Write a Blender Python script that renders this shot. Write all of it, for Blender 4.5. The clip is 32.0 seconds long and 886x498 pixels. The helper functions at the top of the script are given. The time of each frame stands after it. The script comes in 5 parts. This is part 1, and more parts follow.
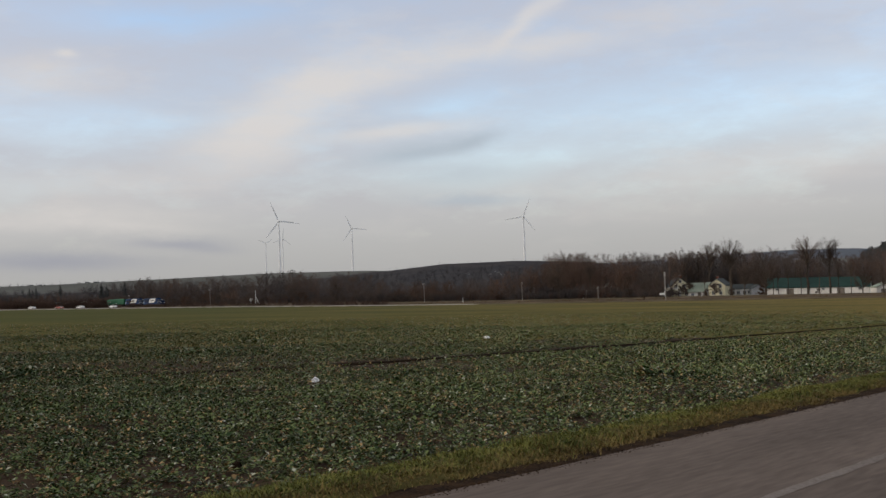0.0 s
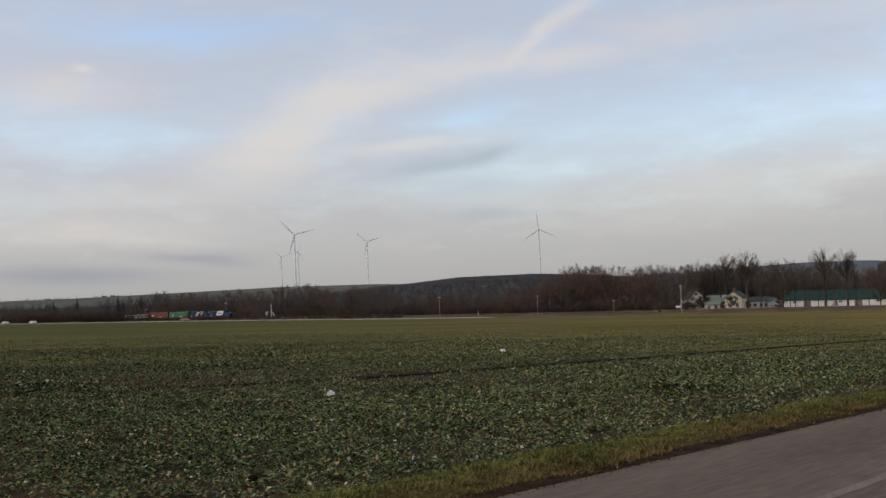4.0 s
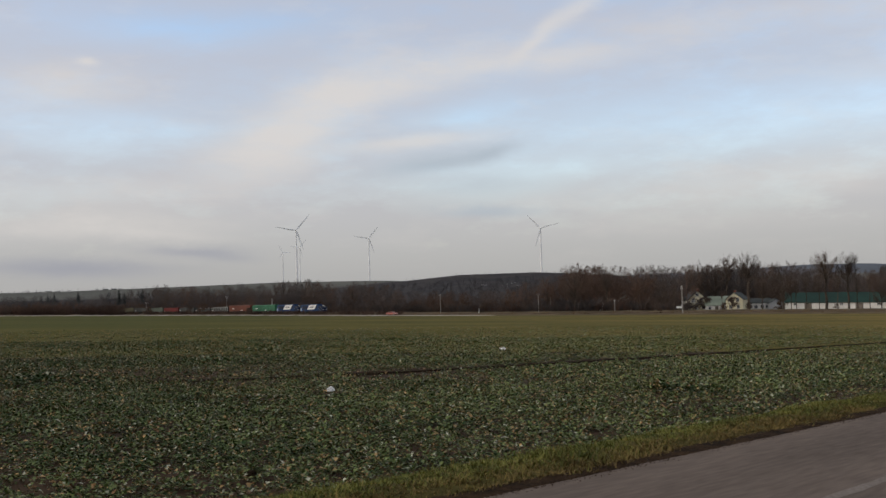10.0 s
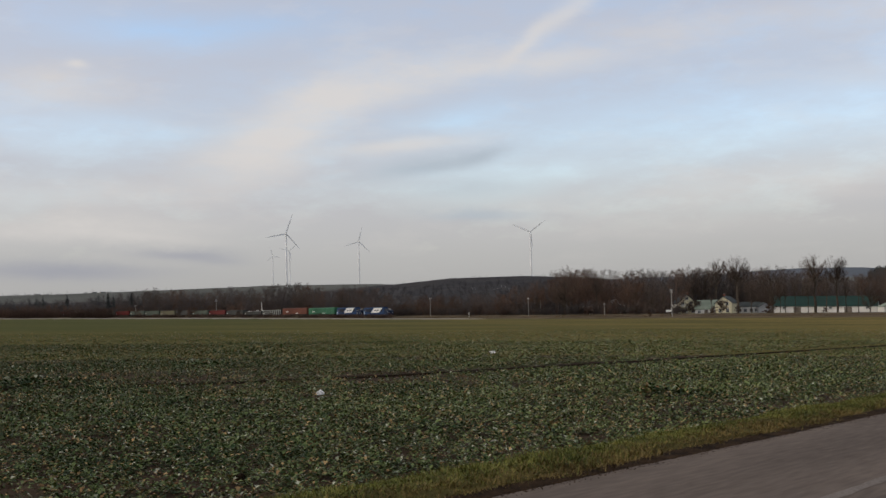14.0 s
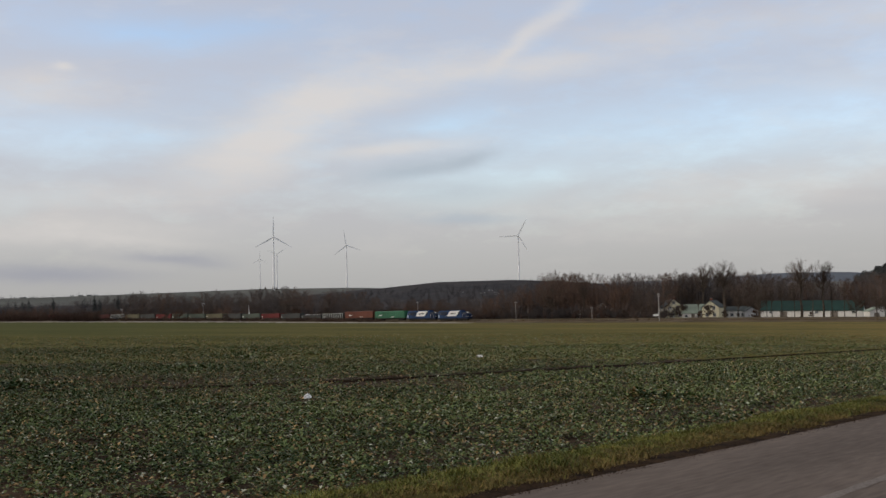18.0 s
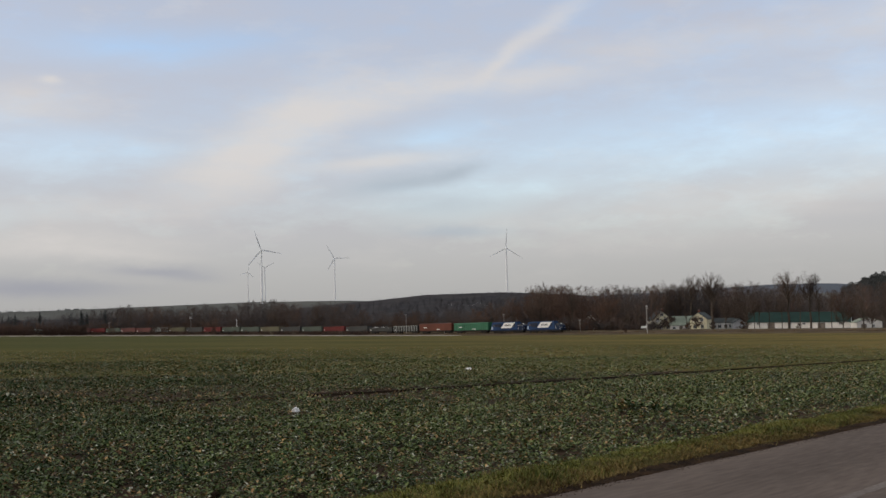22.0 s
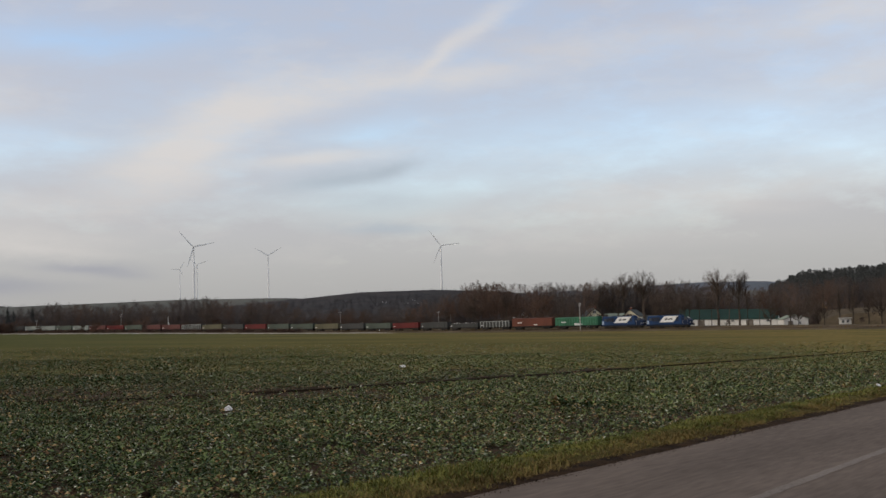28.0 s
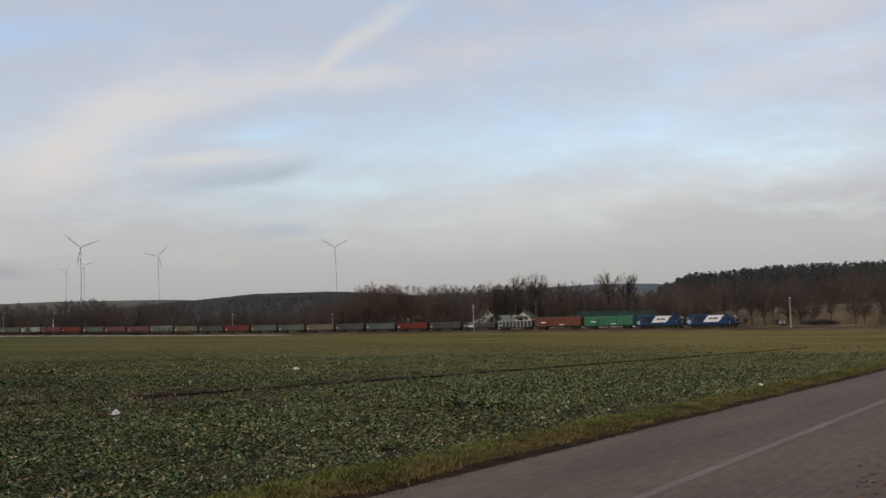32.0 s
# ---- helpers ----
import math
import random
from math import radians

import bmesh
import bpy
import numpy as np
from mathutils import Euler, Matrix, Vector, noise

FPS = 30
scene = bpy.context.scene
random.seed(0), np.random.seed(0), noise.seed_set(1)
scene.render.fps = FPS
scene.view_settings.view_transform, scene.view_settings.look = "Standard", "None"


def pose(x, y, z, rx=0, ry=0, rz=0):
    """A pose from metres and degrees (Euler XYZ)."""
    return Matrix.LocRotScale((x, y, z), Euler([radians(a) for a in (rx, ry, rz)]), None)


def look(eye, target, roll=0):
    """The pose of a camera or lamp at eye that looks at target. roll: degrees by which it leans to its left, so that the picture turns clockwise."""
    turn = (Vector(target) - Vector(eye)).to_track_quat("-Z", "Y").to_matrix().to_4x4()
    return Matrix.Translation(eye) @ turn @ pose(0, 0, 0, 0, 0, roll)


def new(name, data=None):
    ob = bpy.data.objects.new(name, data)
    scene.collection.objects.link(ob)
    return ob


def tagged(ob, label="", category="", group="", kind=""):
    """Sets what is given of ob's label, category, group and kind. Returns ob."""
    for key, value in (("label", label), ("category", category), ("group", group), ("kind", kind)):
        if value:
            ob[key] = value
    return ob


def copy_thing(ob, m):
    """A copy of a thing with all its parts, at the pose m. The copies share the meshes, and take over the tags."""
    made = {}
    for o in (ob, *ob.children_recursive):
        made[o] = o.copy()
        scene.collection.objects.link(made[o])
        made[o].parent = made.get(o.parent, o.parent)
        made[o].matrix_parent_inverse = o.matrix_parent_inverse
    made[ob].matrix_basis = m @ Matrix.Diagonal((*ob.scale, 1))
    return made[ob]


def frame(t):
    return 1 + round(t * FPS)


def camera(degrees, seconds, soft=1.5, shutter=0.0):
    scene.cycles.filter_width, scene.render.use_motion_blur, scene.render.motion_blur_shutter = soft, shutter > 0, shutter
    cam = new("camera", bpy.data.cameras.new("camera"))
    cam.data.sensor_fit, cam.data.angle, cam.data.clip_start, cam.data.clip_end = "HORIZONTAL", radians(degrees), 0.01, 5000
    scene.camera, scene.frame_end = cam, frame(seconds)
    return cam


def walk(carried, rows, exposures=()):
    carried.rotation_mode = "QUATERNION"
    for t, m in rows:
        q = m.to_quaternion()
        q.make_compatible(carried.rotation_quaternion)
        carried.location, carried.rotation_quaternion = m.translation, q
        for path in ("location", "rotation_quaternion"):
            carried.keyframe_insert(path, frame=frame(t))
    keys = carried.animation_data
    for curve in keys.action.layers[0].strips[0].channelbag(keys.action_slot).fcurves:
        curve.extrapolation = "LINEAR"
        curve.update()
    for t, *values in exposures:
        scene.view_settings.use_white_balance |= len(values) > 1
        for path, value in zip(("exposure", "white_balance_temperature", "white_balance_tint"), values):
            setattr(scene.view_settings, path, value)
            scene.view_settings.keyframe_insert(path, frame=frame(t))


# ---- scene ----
# ---- camera and its walk ----
EYE_H = 1.65          # eye height over the verge
SLOPE = -0.0215       # the land falls gently to the east (+x)
TURNS = (
    (0, 92.572, 2.248, 0.101), (0.5, 92.401, 2.007, 0.231), (1, 92.350, 2.105, 0.417), (1.5, 92.397, 2.365, 0.854),
    (2, 92.646, 2.496, 1.296), (2.5, 92.731, 2.510, 1.203), (3, 92.875, 2.625, 1.082), (3.5, 93.158, 2.556, 0.978),
    (5.5, 93.359, 1.489, 1.125), (6, 93.241, 1.403, 1.313), (6.5, 93.187, 1.452, 1.345), (7, 93.094, 1.475, 1.357),
    (7.5, 93.029, 1.495, 1.291), (8, 92.976, 1.426, 1.284), (8.5, 92.908, 1.530, 1.231), (9, 92.956, 1.568, 1.126),
    (9.5, 93.033, 1.561, 1.038), (10, 93.146, 1.601, 0.926), (10.5, 93.205, 1.608, 0.837), (11, 93.314, 1.569, 0.719),
    (11.5, 93.322, 1.514, 0.628), (12, 93.346, 1.599, 0.567), (12.5, 93.416, 1.642, 0.502), (13, 93.454, 1.549, 0.451),
    (13.5, 93.419, 1.491, 0.421), (14, 93.307, 1.550, 0.413), (14.5, 93.266, 1.551, 0.355), (16.5, 93.297, 1.553, -0.174),
    (17, 93.297, 1.527, -0.266), (17.5, 93.383, 1.515, -0.293), (18, 93.485, 1.458, -0.224), (18.5, 93.586, 1.577, -0.080),
    (19, 93.715, 1.610, -0.021), (19.5, 93.803, 1.591, -0.033), (20, 93.890, 1.676, -0.161), (20.5, 93.961, 1.702, -0.411),
    (21, 94.044, 1.637, -0.516), (21.5, 94.090, 1.556, -0.600), (22, 94.114, 1.660, -0.817), (22.5, 94.082, 1.549, -1.301),
    (23, 93.931, 1.642, -1.610), (23.5, 93.861, 1.694, -1.830), (24, 93.830, 1.597, -1.998), (24.5, 93.880, 1.660, -2.237),
    (25, 93.873, 1.557, -3.193), (25.5, 93.884, 1.683, -3.780), (27.5, 93.896, 1.715, -4.036), (28, 93.886, 1.740, -4.155),
    (28.5, 93.899, 1.612, -4.341), (29, 93.952, 1.685, -4.792), (29.5, 93.980, 1.675, -5.837), (30, 94.039, 1.921, -7.016),
    (30.5, 94.115, 1.806, -7.708), (31, 94.046, 1.877, -8.441), (31.5, 93.912, 1.889, -8.983), (32, 93.812, 1.824, -9.542),)
cam = camera(43.1, 32.0, soft=1.5)
walk(cam, [(t, pose(0, 0, EYE_H, rx, ry, rz)) for t, rx, ry, rz in TURNS], exposures=((0, 0.0), (32, 0.0)))

# ---- world, sun, exposure ----
SUN_EL, SUN_AZ = 16.0, 262.0    # degrees, azimuth clockwise from +y


def make_world():
    w = bpy.data.worlds.new("winter_sky")
    w.use_nodes = True
    scene.world = w
    nt = w.node_tree
    nt.nodes.clear()

    def node(kind, **kw):
        n = nt.nodes.new(kind)
        for k, v in kw.items():
            if k == "op":
                n.operation = v
        return n

    def val(sock, v):
        if isinstance(v, (int, float)):
            sock.default_value = v
        else:
            nt.links.new(v, sock)

    def m(op, a, b=0.0, c=0.0):
        n = node("ShaderNodeMath", op=op)
        val(n.inputs[0], a), val(n.inputs[1], b), val(n.inputs[2], c)
        return n.outputs[0]

    def mix(fac, a, b):
        n = nt.nodes.new("ShaderNodeMix")
        n.data_type = "RGBA"
        val(n.inputs[0], fac)
        for s, v in ((n.inputs[6], a), (n.inputs[7], b)):
            if isinstance(v, tuple):
                s.default_value = (*v, 1)
            else:
                nt.links.new(v, s)
        return n.outputs[2]

    tc = nt.nodes.new("ShaderNodeTexCoord")
    sep = nt.nodes.new("ShaderNodeSeparateXYZ")
    nt.links.new(tc.outputs["Generated"], sep.inputs[0])
    az = m("MULTIPLY", m("ARCTAN2", sep.outputs[0], sep.outputs[1]), 57.2958)
    el = m("MULTIPLY", m("ARCSINE", sep.outputs[2]), 57.2958)
    # ragged edges: az and el pushed about by noise
    comb = nt.nodes.new("ShaderNodeCombineXYZ")
    val(comb.inputs[0], m("MULTIPLY", az, 0.055)), val(comb.inputs[1], m("MULTIPLY", el, 0.16)), val(comb.inputs[2], m("MULTIPLY", sep.outputs[1], 1.5))

    def noise_at(scale, detail, rough, shift=0.0):
        n = nt.nodes.new("ShaderNodeTexNoise")
        mp = nt.nodes.new("ShaderNodeMapping")
        mp.inputs["Location"].default_value = (shift, shift * 1.7, 0)
        nt.links.new(comb.outputs[0], mp.inputs[0])
        nt.links.new(mp.outputs[0], n.inputs["Vector"])
        n.inputs["Scale"].default_value, n.inputs["Detail"].default_value, n.inputs["Roughness"].default_value = scale, detail, rough
        return n.outputs[0]

    n1, n2, n3, n4 = noise_at(2.2, 5, 0.58), noise_at(2.6, 5, 0.58, 7.3), noise_at(1.1, 6, 0.58, 3.1), noise_at(4.0, 6, 0.6, 11.7)
    n5, n6 = noise_at(4.6, 7, 0.62, 5.2), noise_at(3.4, 7, 0.62, 17.9)
    waz = m("ADD", az, m("MULTIPLY", m("SUBTRACT", n1, 0.5), 3.4))
    wel = m("ADD", el, m("MULTIPLY", m("SUBTRACT", n2, 0.5), 1.3))
    saz = m("ADD", az, m("MULTIPLY", m("SUBTRACT", n4, 0.5), 0.9))
    sel = m("ADD", el, m("MULTIPLY", m("SUBTRACT", n5, 0.5), 0.7))

    def blob(a0, e0, a, b, lean=0.0, neat=False):
        """A soft streak round (a0, e0), a by b degrees, rising to the right by lean degrees; neat: less ragged."""
        ca, sa = math.cos(radians(lean)), math.sin(radians(lean))
        da, de = m("SUBTRACT", saz if neat else waz, a0), m("SUBTRACT", sel if neat else wel, e0)
        u = m("MULTIPLY", m("ADD", m("MULTIPLY", da, ca), m("MULTIPLY", de, sa)), 1 / a)
        v = m("MULTIPLY", m("SUBTRACT", m("MULTIPLY", de, ca), m("MULTIPLY", da, sa)), 1 / b)
        return m("EXPONENT", m("MULTIPLY", m("ADD", m("MULTIPLY", u, u), m("MULTIPLY", v, v)), -1.0))

    def total(blobs, neat=False):
        out = None
        for bl in blobs:
            x = m("MULTIPLY", blob(*bl[:5], neat), bl[5])
            out = x if out is None else m("ADD", out, x)
        return out

    sky = nt.nodes.new("ShaderNodeTexSky")
    sky.sky_type, sky.sun_disc = "NISHITA", False
    sky.sun_elevation, sky.sun_rotation = radians(SUN_EL), radians(SUN_AZ)
    sky.air_density, sky.dust_density, sky.ozone_density = 1.0, 1.2, 1.0
    blue = nt.nodes.new("ShaderNodeVectorMath")
    blue.operation = "MULTIPLY"
    nt.links.new(sky.outputs[0], blue.inputs[0])
    blue.inputs[1].default_value = SKY_GAIN
    # thin veil all over, thicker to the horizon; bright cream streaks; grey-blue shadows
    veil = m("ADD", m("ADD", 0.20, m("MULTIPLY", n3, 0.55)), m("MULTIPLY", n4, 0.55))
    up = m("MULTIPLY", m("MAXIMUM", el, 0.0), 0.160)
    horizon = m("EXPONENT", m("MULTIPLY", m("MULTIPLY", up, up), -1.0))
    zenith = m("MINIMUM", m("MAXIMUM", m("MULTIPLY", m("SUBTRACT", el, 20.0), 0.06), 0.0), 1.0)
    gaps = m("MULTIPLY", total(GAPS), m("MAXIMUM", m("MULTIPLY_ADD", n4, 2.6, -0.45), 0.0))
    gaps = m("ADD", gaps, m("MULTIPLY", m("MAXIMUM", m("SUBTRACT", n6, 0.50), 0.0), 1.0))
    cover = m("MINIMUM", m("MAXIMUM", m("SUBTRACT", m("ADD", veil, m("MULTIPLY", horizon, 0.5)), gaps), 0.0), 1.0)
    cream = m("MINIMUM", m("MAXIMUM", m("MULTIPLY", total(STREAKS), m("MAXIMUM", m("MULTIPLY_ADD", n4, 2.4, -0.25), 0.0)), 0.0), 1.0)
    wisps = m("ADD", m("MULTIPLY", m("MAXIMUM", m("SUBTRACT", n5, 0.52), 0.0), 0.9), total(TRAILS, True))
    cream = m("MINIMUM", m("ADD", cream, wisps), 1.0)
    shade = m("MINIMUM", m("MAXIMUM", total(SHADES, True), 0.0), 1.0)
    low = m("MINIMUM", m("MAXIMUM", total(LOW_SHADES, True), 0.0), 1.0)
    cloud = mix(cream, VEIL_COL, CREAM_COL)
    cloud = mix(m("MULTIPLY", horizon, 0.9), cloud, HORIZON_COL)
    c = mix(cover, blue.outputs[0], cloud)
    c = mix(m("MULTIPLY", cream, 0.75), c, CREAM_COL)
    c = mix(shade, c, SHADE_COL)
    c = mix(low, c, LOW_COL)
    ground_haze = m("EXPONENT", m("MULTIPLY", m("MULTIPLY", el, el), -0.12))
    c = mix(m("MULTIPLY", ground_haze, 0.85), c, HAZE_COL)
    c = mix(m("MULTIPLY", zenith, 0.85), c, (0.60, 0.585, 0.56))
    bg = nt.nodes.new("ShaderNodeBackground")
    nt.links.new(c, bg.inputs[0])
    bg.inputs[1].default_value = 1.0
    out = nt.nodes.new("ShaderNodeOutputWorld")
    nt.links.new(bg.outputs[0], out.inputs[0])


HAZE_COL = (0.384, 0.378, 0.384)
SKY_GAIN = (0.248, 0.236, 0.250)
VEIL_COL, CREAM_COL = (0.522, 0.532, 0.598), (0.690, 0.660, 0.645)
HORIZON_COL, SHADE_COL, LOW_COL = (0.504, 0.496, 0.450), (0.42, 0.485, 0.55), (0.345, 0.358, 0.415)
# azimuth, elevation, half length, half height, lean, strength
GAPS = ((9.3, 9.0, 8, 1.5, 2, 0.45), (18, 9.6, 7, 1.6, 2, 0.36), (0.5, 10.0, 3, 0.6, 8, 0.45), (-14.8, 14.3, 6, 1.0, 0, 0.55), (-17, 9.3, 5, 1.0, 0, 0.5), (0, 6.4, 6, 1.0, 0, 0.35),
        (26, 8, 8, 1.5, 0, 0.4), (-8, 14.6, 5, 0.8, 0, 0.3), (5, 7.2, 6, 0.6, 0, 0.3))
STREAKS = ((-9.8, 8.4, 3.2, 1.5, 22, 0.70), (-6.6, 10.7, 3.2, 1.4, 28, 0.82), (-2.0, 12.0, 4.0, 0.9, 12, 0.65), (5, 12.5, 5.5, 0.55, 2, 0.5), (25, 14.3, 6, 1.0, 5, 0.45), (13, 13.8, 5, 0.7, 0, 0.3),
           (-20, 11.3, 3.5, 1.1, 0, 0.4), (-18, 4.6, 6, 0.7, 0, 0.55), (-18, 6.2, 6, 0.8, 0, 0.3), (18, 6.0, 9, 0.9, 4, 0.4), (13, 4.0, 8, 0.6, 0, 0.2), (27, 11.8, 7, 0.9, 8, 0.35))
TRAILS = ((6.4, 15.0, 3.2, 0.46, 34, 0.55), (4.4, 13.7, 1.4, 0.30, 44, 0.38), (-2.3, 8.6, 3.2, 0.34, 4, 0.7), (-18.3, 12.5, 0.45, 0.18, 0, 0.7), (-14.5, 4.1, 3.0, 0.22, -5, 0.35))
SHADES = ((-0.9, 7.55, 3.0, 0.45, 7, 0.75), (1.9, 8.0, 1.2, 0.42, 14, 0.45), (1.0, 6.3, 3.2, 0.6, 0, 0.32), (1.5, 5.05, 2.7, 0.32, -1, 0.65))
LOW_SHADES = ((-19.2, 2.55, 4.6, 0.45, -1, 1.0), (-13.5, 3.35, 2.4, 0.26, -3, 0.7), (-11.6, 2.95, 1.5, 0.25, -6, 0.45))
make_world()

sun = new("sun", bpy.data.lights.new("sun", "SUN"))
sun.data.energy, sun.data.angle, sun.data.color = 1.3, radians(9), (1.0, 0.90, 0.76)
sun.matrix_world = look((0, 0, 0), (-math.sin(radians(SUN_AZ)) * math.cos(radians(SUN_EL)), -math.cos(radians(SUN_AZ)) * math.cos(radians(SUN_EL)), -math.sin(radians(SUN_EL))))


# ---- materials ----
def material(name, low, high, scale=4.0, rough=0.8, bump=0.0, detail=6.0, fine=40.0, vary=0.0, island=0.0, metal=0.0, spec=0.12, stretch=(1, 1, 1), space="Object", grain=0.5):
    """Two colours mixed by coarse and fine noise, with relief. vary: brightness change from object to object; island: from piece to piece."""
    mt = bpy.data.materials.new(name)
    mt.use_nodes = True
    nt = mt.node_tree
    bsdf = nt.nodes["Principled BSDF"]
    tc, mp = nt.nodes.new("ShaderNodeTexCoord"), nt.nodes.new("ShaderNodeMapping")
    nt.links.new(tc.outputs[space], mp.inputs[0])
    mp.inputs["Scale"].default_value = stretch
    tex = []
    for sc in (scale, fine):
        n = nt.nodes.new("ShaderNodeTexNoise")
        n.inputs["Scale"].default_value, n.inputs["Detail"].default_value = sc, detail
        nt.links.new(mp.outputs[0], n.inputs["Vector"])
        tex.append(n.outputs[0])
    add = nt.nodes.new("ShaderNodeMath")
    add.operation = "MULTIPLY_ADD"
    nt.links.new(tex[1], add.inputs[0])
    add.inputs[1].default_value = 1.5 * grain / (1 + grain)
    coarse = nt.nodes.new("ShaderNodeMath")
    coarse.operation = "MULTIPLY"
    nt.links.new(tex[0], coarse.inputs[0])
    coarse.inputs[1].default_value = 1.5 / (1 + grain)
    nt.links.new(coarse.outputs[0], add.inputs[2])
    fac = add.outputs[0]
    if vary or island:
        info = nt.nodes.new("ShaderNodeNewGeometry" if island else "ShaderNodeObjectInfo")
        a2 = nt.nodes.new("ShaderNodeMath")
        a2.operation = "MULTIPLY_ADD"
        nt.links.new(info.outputs["Random Per Island" if island else "Random"], a2.inputs[0])
        a2.inputs[1].default_value = island or vary
        nt.links.new(fac, a2.inputs[2])
        a3 = nt.nodes.new("ShaderNodeMath")
        a3.operation = "SUBTRACT"
        nt.links.new(a2.outputs[0], a3.inputs[0])
        a3.inputs[1].default_value = (island or vary) * 0.5
        fac = a3.outputs[0]
    ramp = nt.nodes.new("ShaderNodeValToRGB")
    ramp.color_ramp.elements[0].position, ramp.color_ramp.elements[1].position = 0.5, 1.0
    ramp.color_ramp.elements[0].color, ramp.color_ramp.elements[1].color = (*low, 1), (*high, 1)
    nt.links.new(fac, ramp.inputs[0])
    nt.links.new(ramp.outputs[0], bsdf.inputs["Base Color"])
    bsdf.inputs["Roughness"].default_value, bsdf.inputs["Metallic"].default_value = rough, metal
    bsdf.inputs["Specular IOR Level"].default_value = spec
    if bump:
        bp = nt.nodes.new("ShaderNodeBump")
        bp.inputs["Strength"].default_value, bp.inputs["Distance"].default_value = min(bump, 1.0), 0.02
        nt.links.new(add.outputs[0], bp.inputs["Height"])
        nt.links.new(bp.outputs[0], bsdf.inputs["Normal"])
    return mt


def tune(mt, lo, hi):
    """Moves the two colours' places on the noise, for more or less contrast."""
    r = [n for n in mt.node_tree.nodes if n.type == "VALTORGB"][0].color_ramp
    r.elements[0].position, r.elements[1].position = lo, hi
    return mt


def along_road(mt, turn, k):
    """Turns a material's pattern to the road and draws it out along it."""
    nt = mt.node_tree
    mp = [n for n in nt.nodes if n.type == "MAPPING"][0]
    first = nt.nodes.new("ShaderNodeMapping")
    nt.links.new(mp.inputs[0].links[0].from_socket, first.inputs[0])
    first.inputs["Rotation"].default_value = (0, 0, radians(turn))
    nt.links.new(first.outputs[0], mp.inputs[0])
    mp.inputs["Scale"].default_value = (1, k, 1)
    return mt


def graded(mt, x0, x1, colour, most):
    """Blends a second colour in across the field, from x0 (most of it) to x1 (none)."""
    nt = mt.node_tree
    bsdf = nt.nodes["Principled BSDF"]
    was = bsdf.inputs["Base Color"].links[0].from_socket
    sep, rng_, mix = nt.nodes.new("ShaderNodeSeparateXYZ"), nt.nodes.new("ShaderNodeMapRange"), nt.nodes.new("ShaderNodeMix")
    tc = [n for n in nt.nodes if n.type == "TEX_COORD"][0]
    nt.links.new(tc.outputs["Object"], sep.inputs[0])
    nt.links.new(sep.outputs[0], rng_.inputs[0])
    rng_.inputs[1].default_value, rng_.inputs[2].default_value, rng_.inputs[3].default_value, rng_.inputs[4].default_value = x0, x1, most, 0
    mix.data_type = "RGBA"
    nt.links.new(rng_.outputs[0], mix.inputs[0]), nt.links.new(was, mix.inputs[6])
    mix.inputs[7].default_value = (*colour, 1)
    nt.links.new(mix.outputs[2], bsdf.inputs["Base Color"])
    return mt


def cracked(mt, scale, dark):
    """Fine crazing in patches over a material."""
    nt = mt.node_tree
    bsdf = nt.nodes["Principled BSDF"]
    was = bsdf.inputs["Base Color"].links[0].from_socket
    mp = [n for n in nt.nodes if n.type == "MAPPING"][0]
    vor, patch = nt.nodes.new("ShaderNodeTexVoronoi"), nt.nodes.new("ShaderNodeTexNoise")
    vor.feature = "DISTANCE_TO_EDGE"
    vor.inputs["Scale"].default_value, patch.inputs["Scale"].default_value = scale, 0.35
    nt.links.new(mp.outputs[0], vor.inputs["Vector"]), nt.links.new(mp.outputs[0], patch.inputs["Vector"])
    line, where, both, mix = (nt.nodes.new(k) for k in ("ShaderNodeMapRange", "ShaderNodeMapRange", "ShaderNodeMath", "ShaderNodeMix"))
    nt.links.new(vor.outputs["Distance"], line.inputs[0])
    line.inputs[1].default_value, line.inputs[2].default_value, line.inputs[3].default_value, line.inputs[4].default_value = 0.02, 0.09, 1, 0
    nt.links.new(patch.outputs[0], where.inputs[0])
    where.inputs[1].default_value, where.inputs[2].default_value = 0.56, 0.85
    both.operation = "MULTIPLY"
    nt.links.new(line.outputs[0], both.inputs[0]), nt.links.new(where.outputs[0], both.inputs[1])
    mix.data_type = "RGBA"
    nt.links.new(both.outputs[0], mix.inputs[0]), nt.links.new(was, mix.inputs[6])
    mix.inputs[7].default_value = (*dark, 1)
    nt.links.new(mix.outputs[2], bsdf.inputs["Base Color"])
    return mt


M_SOIL = material("field_soil", (0.018, 0.012, 0.008), (0.070, 0.046, 0.029), 1.6, 0.95, 0.9, fine=22, spec=0.04)
M_FAR_CROP = graded(tune(material("far_crop", (0.048, 0.053, 0.012), (0.222, 0.156, 0.049), 0.035, 0.95, 0.6, fine=1.3, stretch=(1, 1, 0.2), spec=0.03, grain=0.8), 0.52, 1.0), -60, 60, (0.046, 0.058, 0.014), 0.75)
M_CROP = graded(material("crop_leaves", (0.014, 0.038, 0.009), (0.205, 0.250, 0.090), 0.35, 0.5, 0.0, fine=3, island=0.8, spec=0.12), -12, 5, (0.020, 0.044, 0.012), 0.75)
M_CROP_DRY = material("yellowed_leaves", (0.14, 0.075, 0.030), (0.42, 0.29, 0.14), 1.5, 0.6, fine=6, island=0.5)
M_GRASS = material("verge_grass", (0.038, 0.054, 0.011), (0.190, 0.186, 0.046), 1.2, 0.7, fine=8, island=0.5)
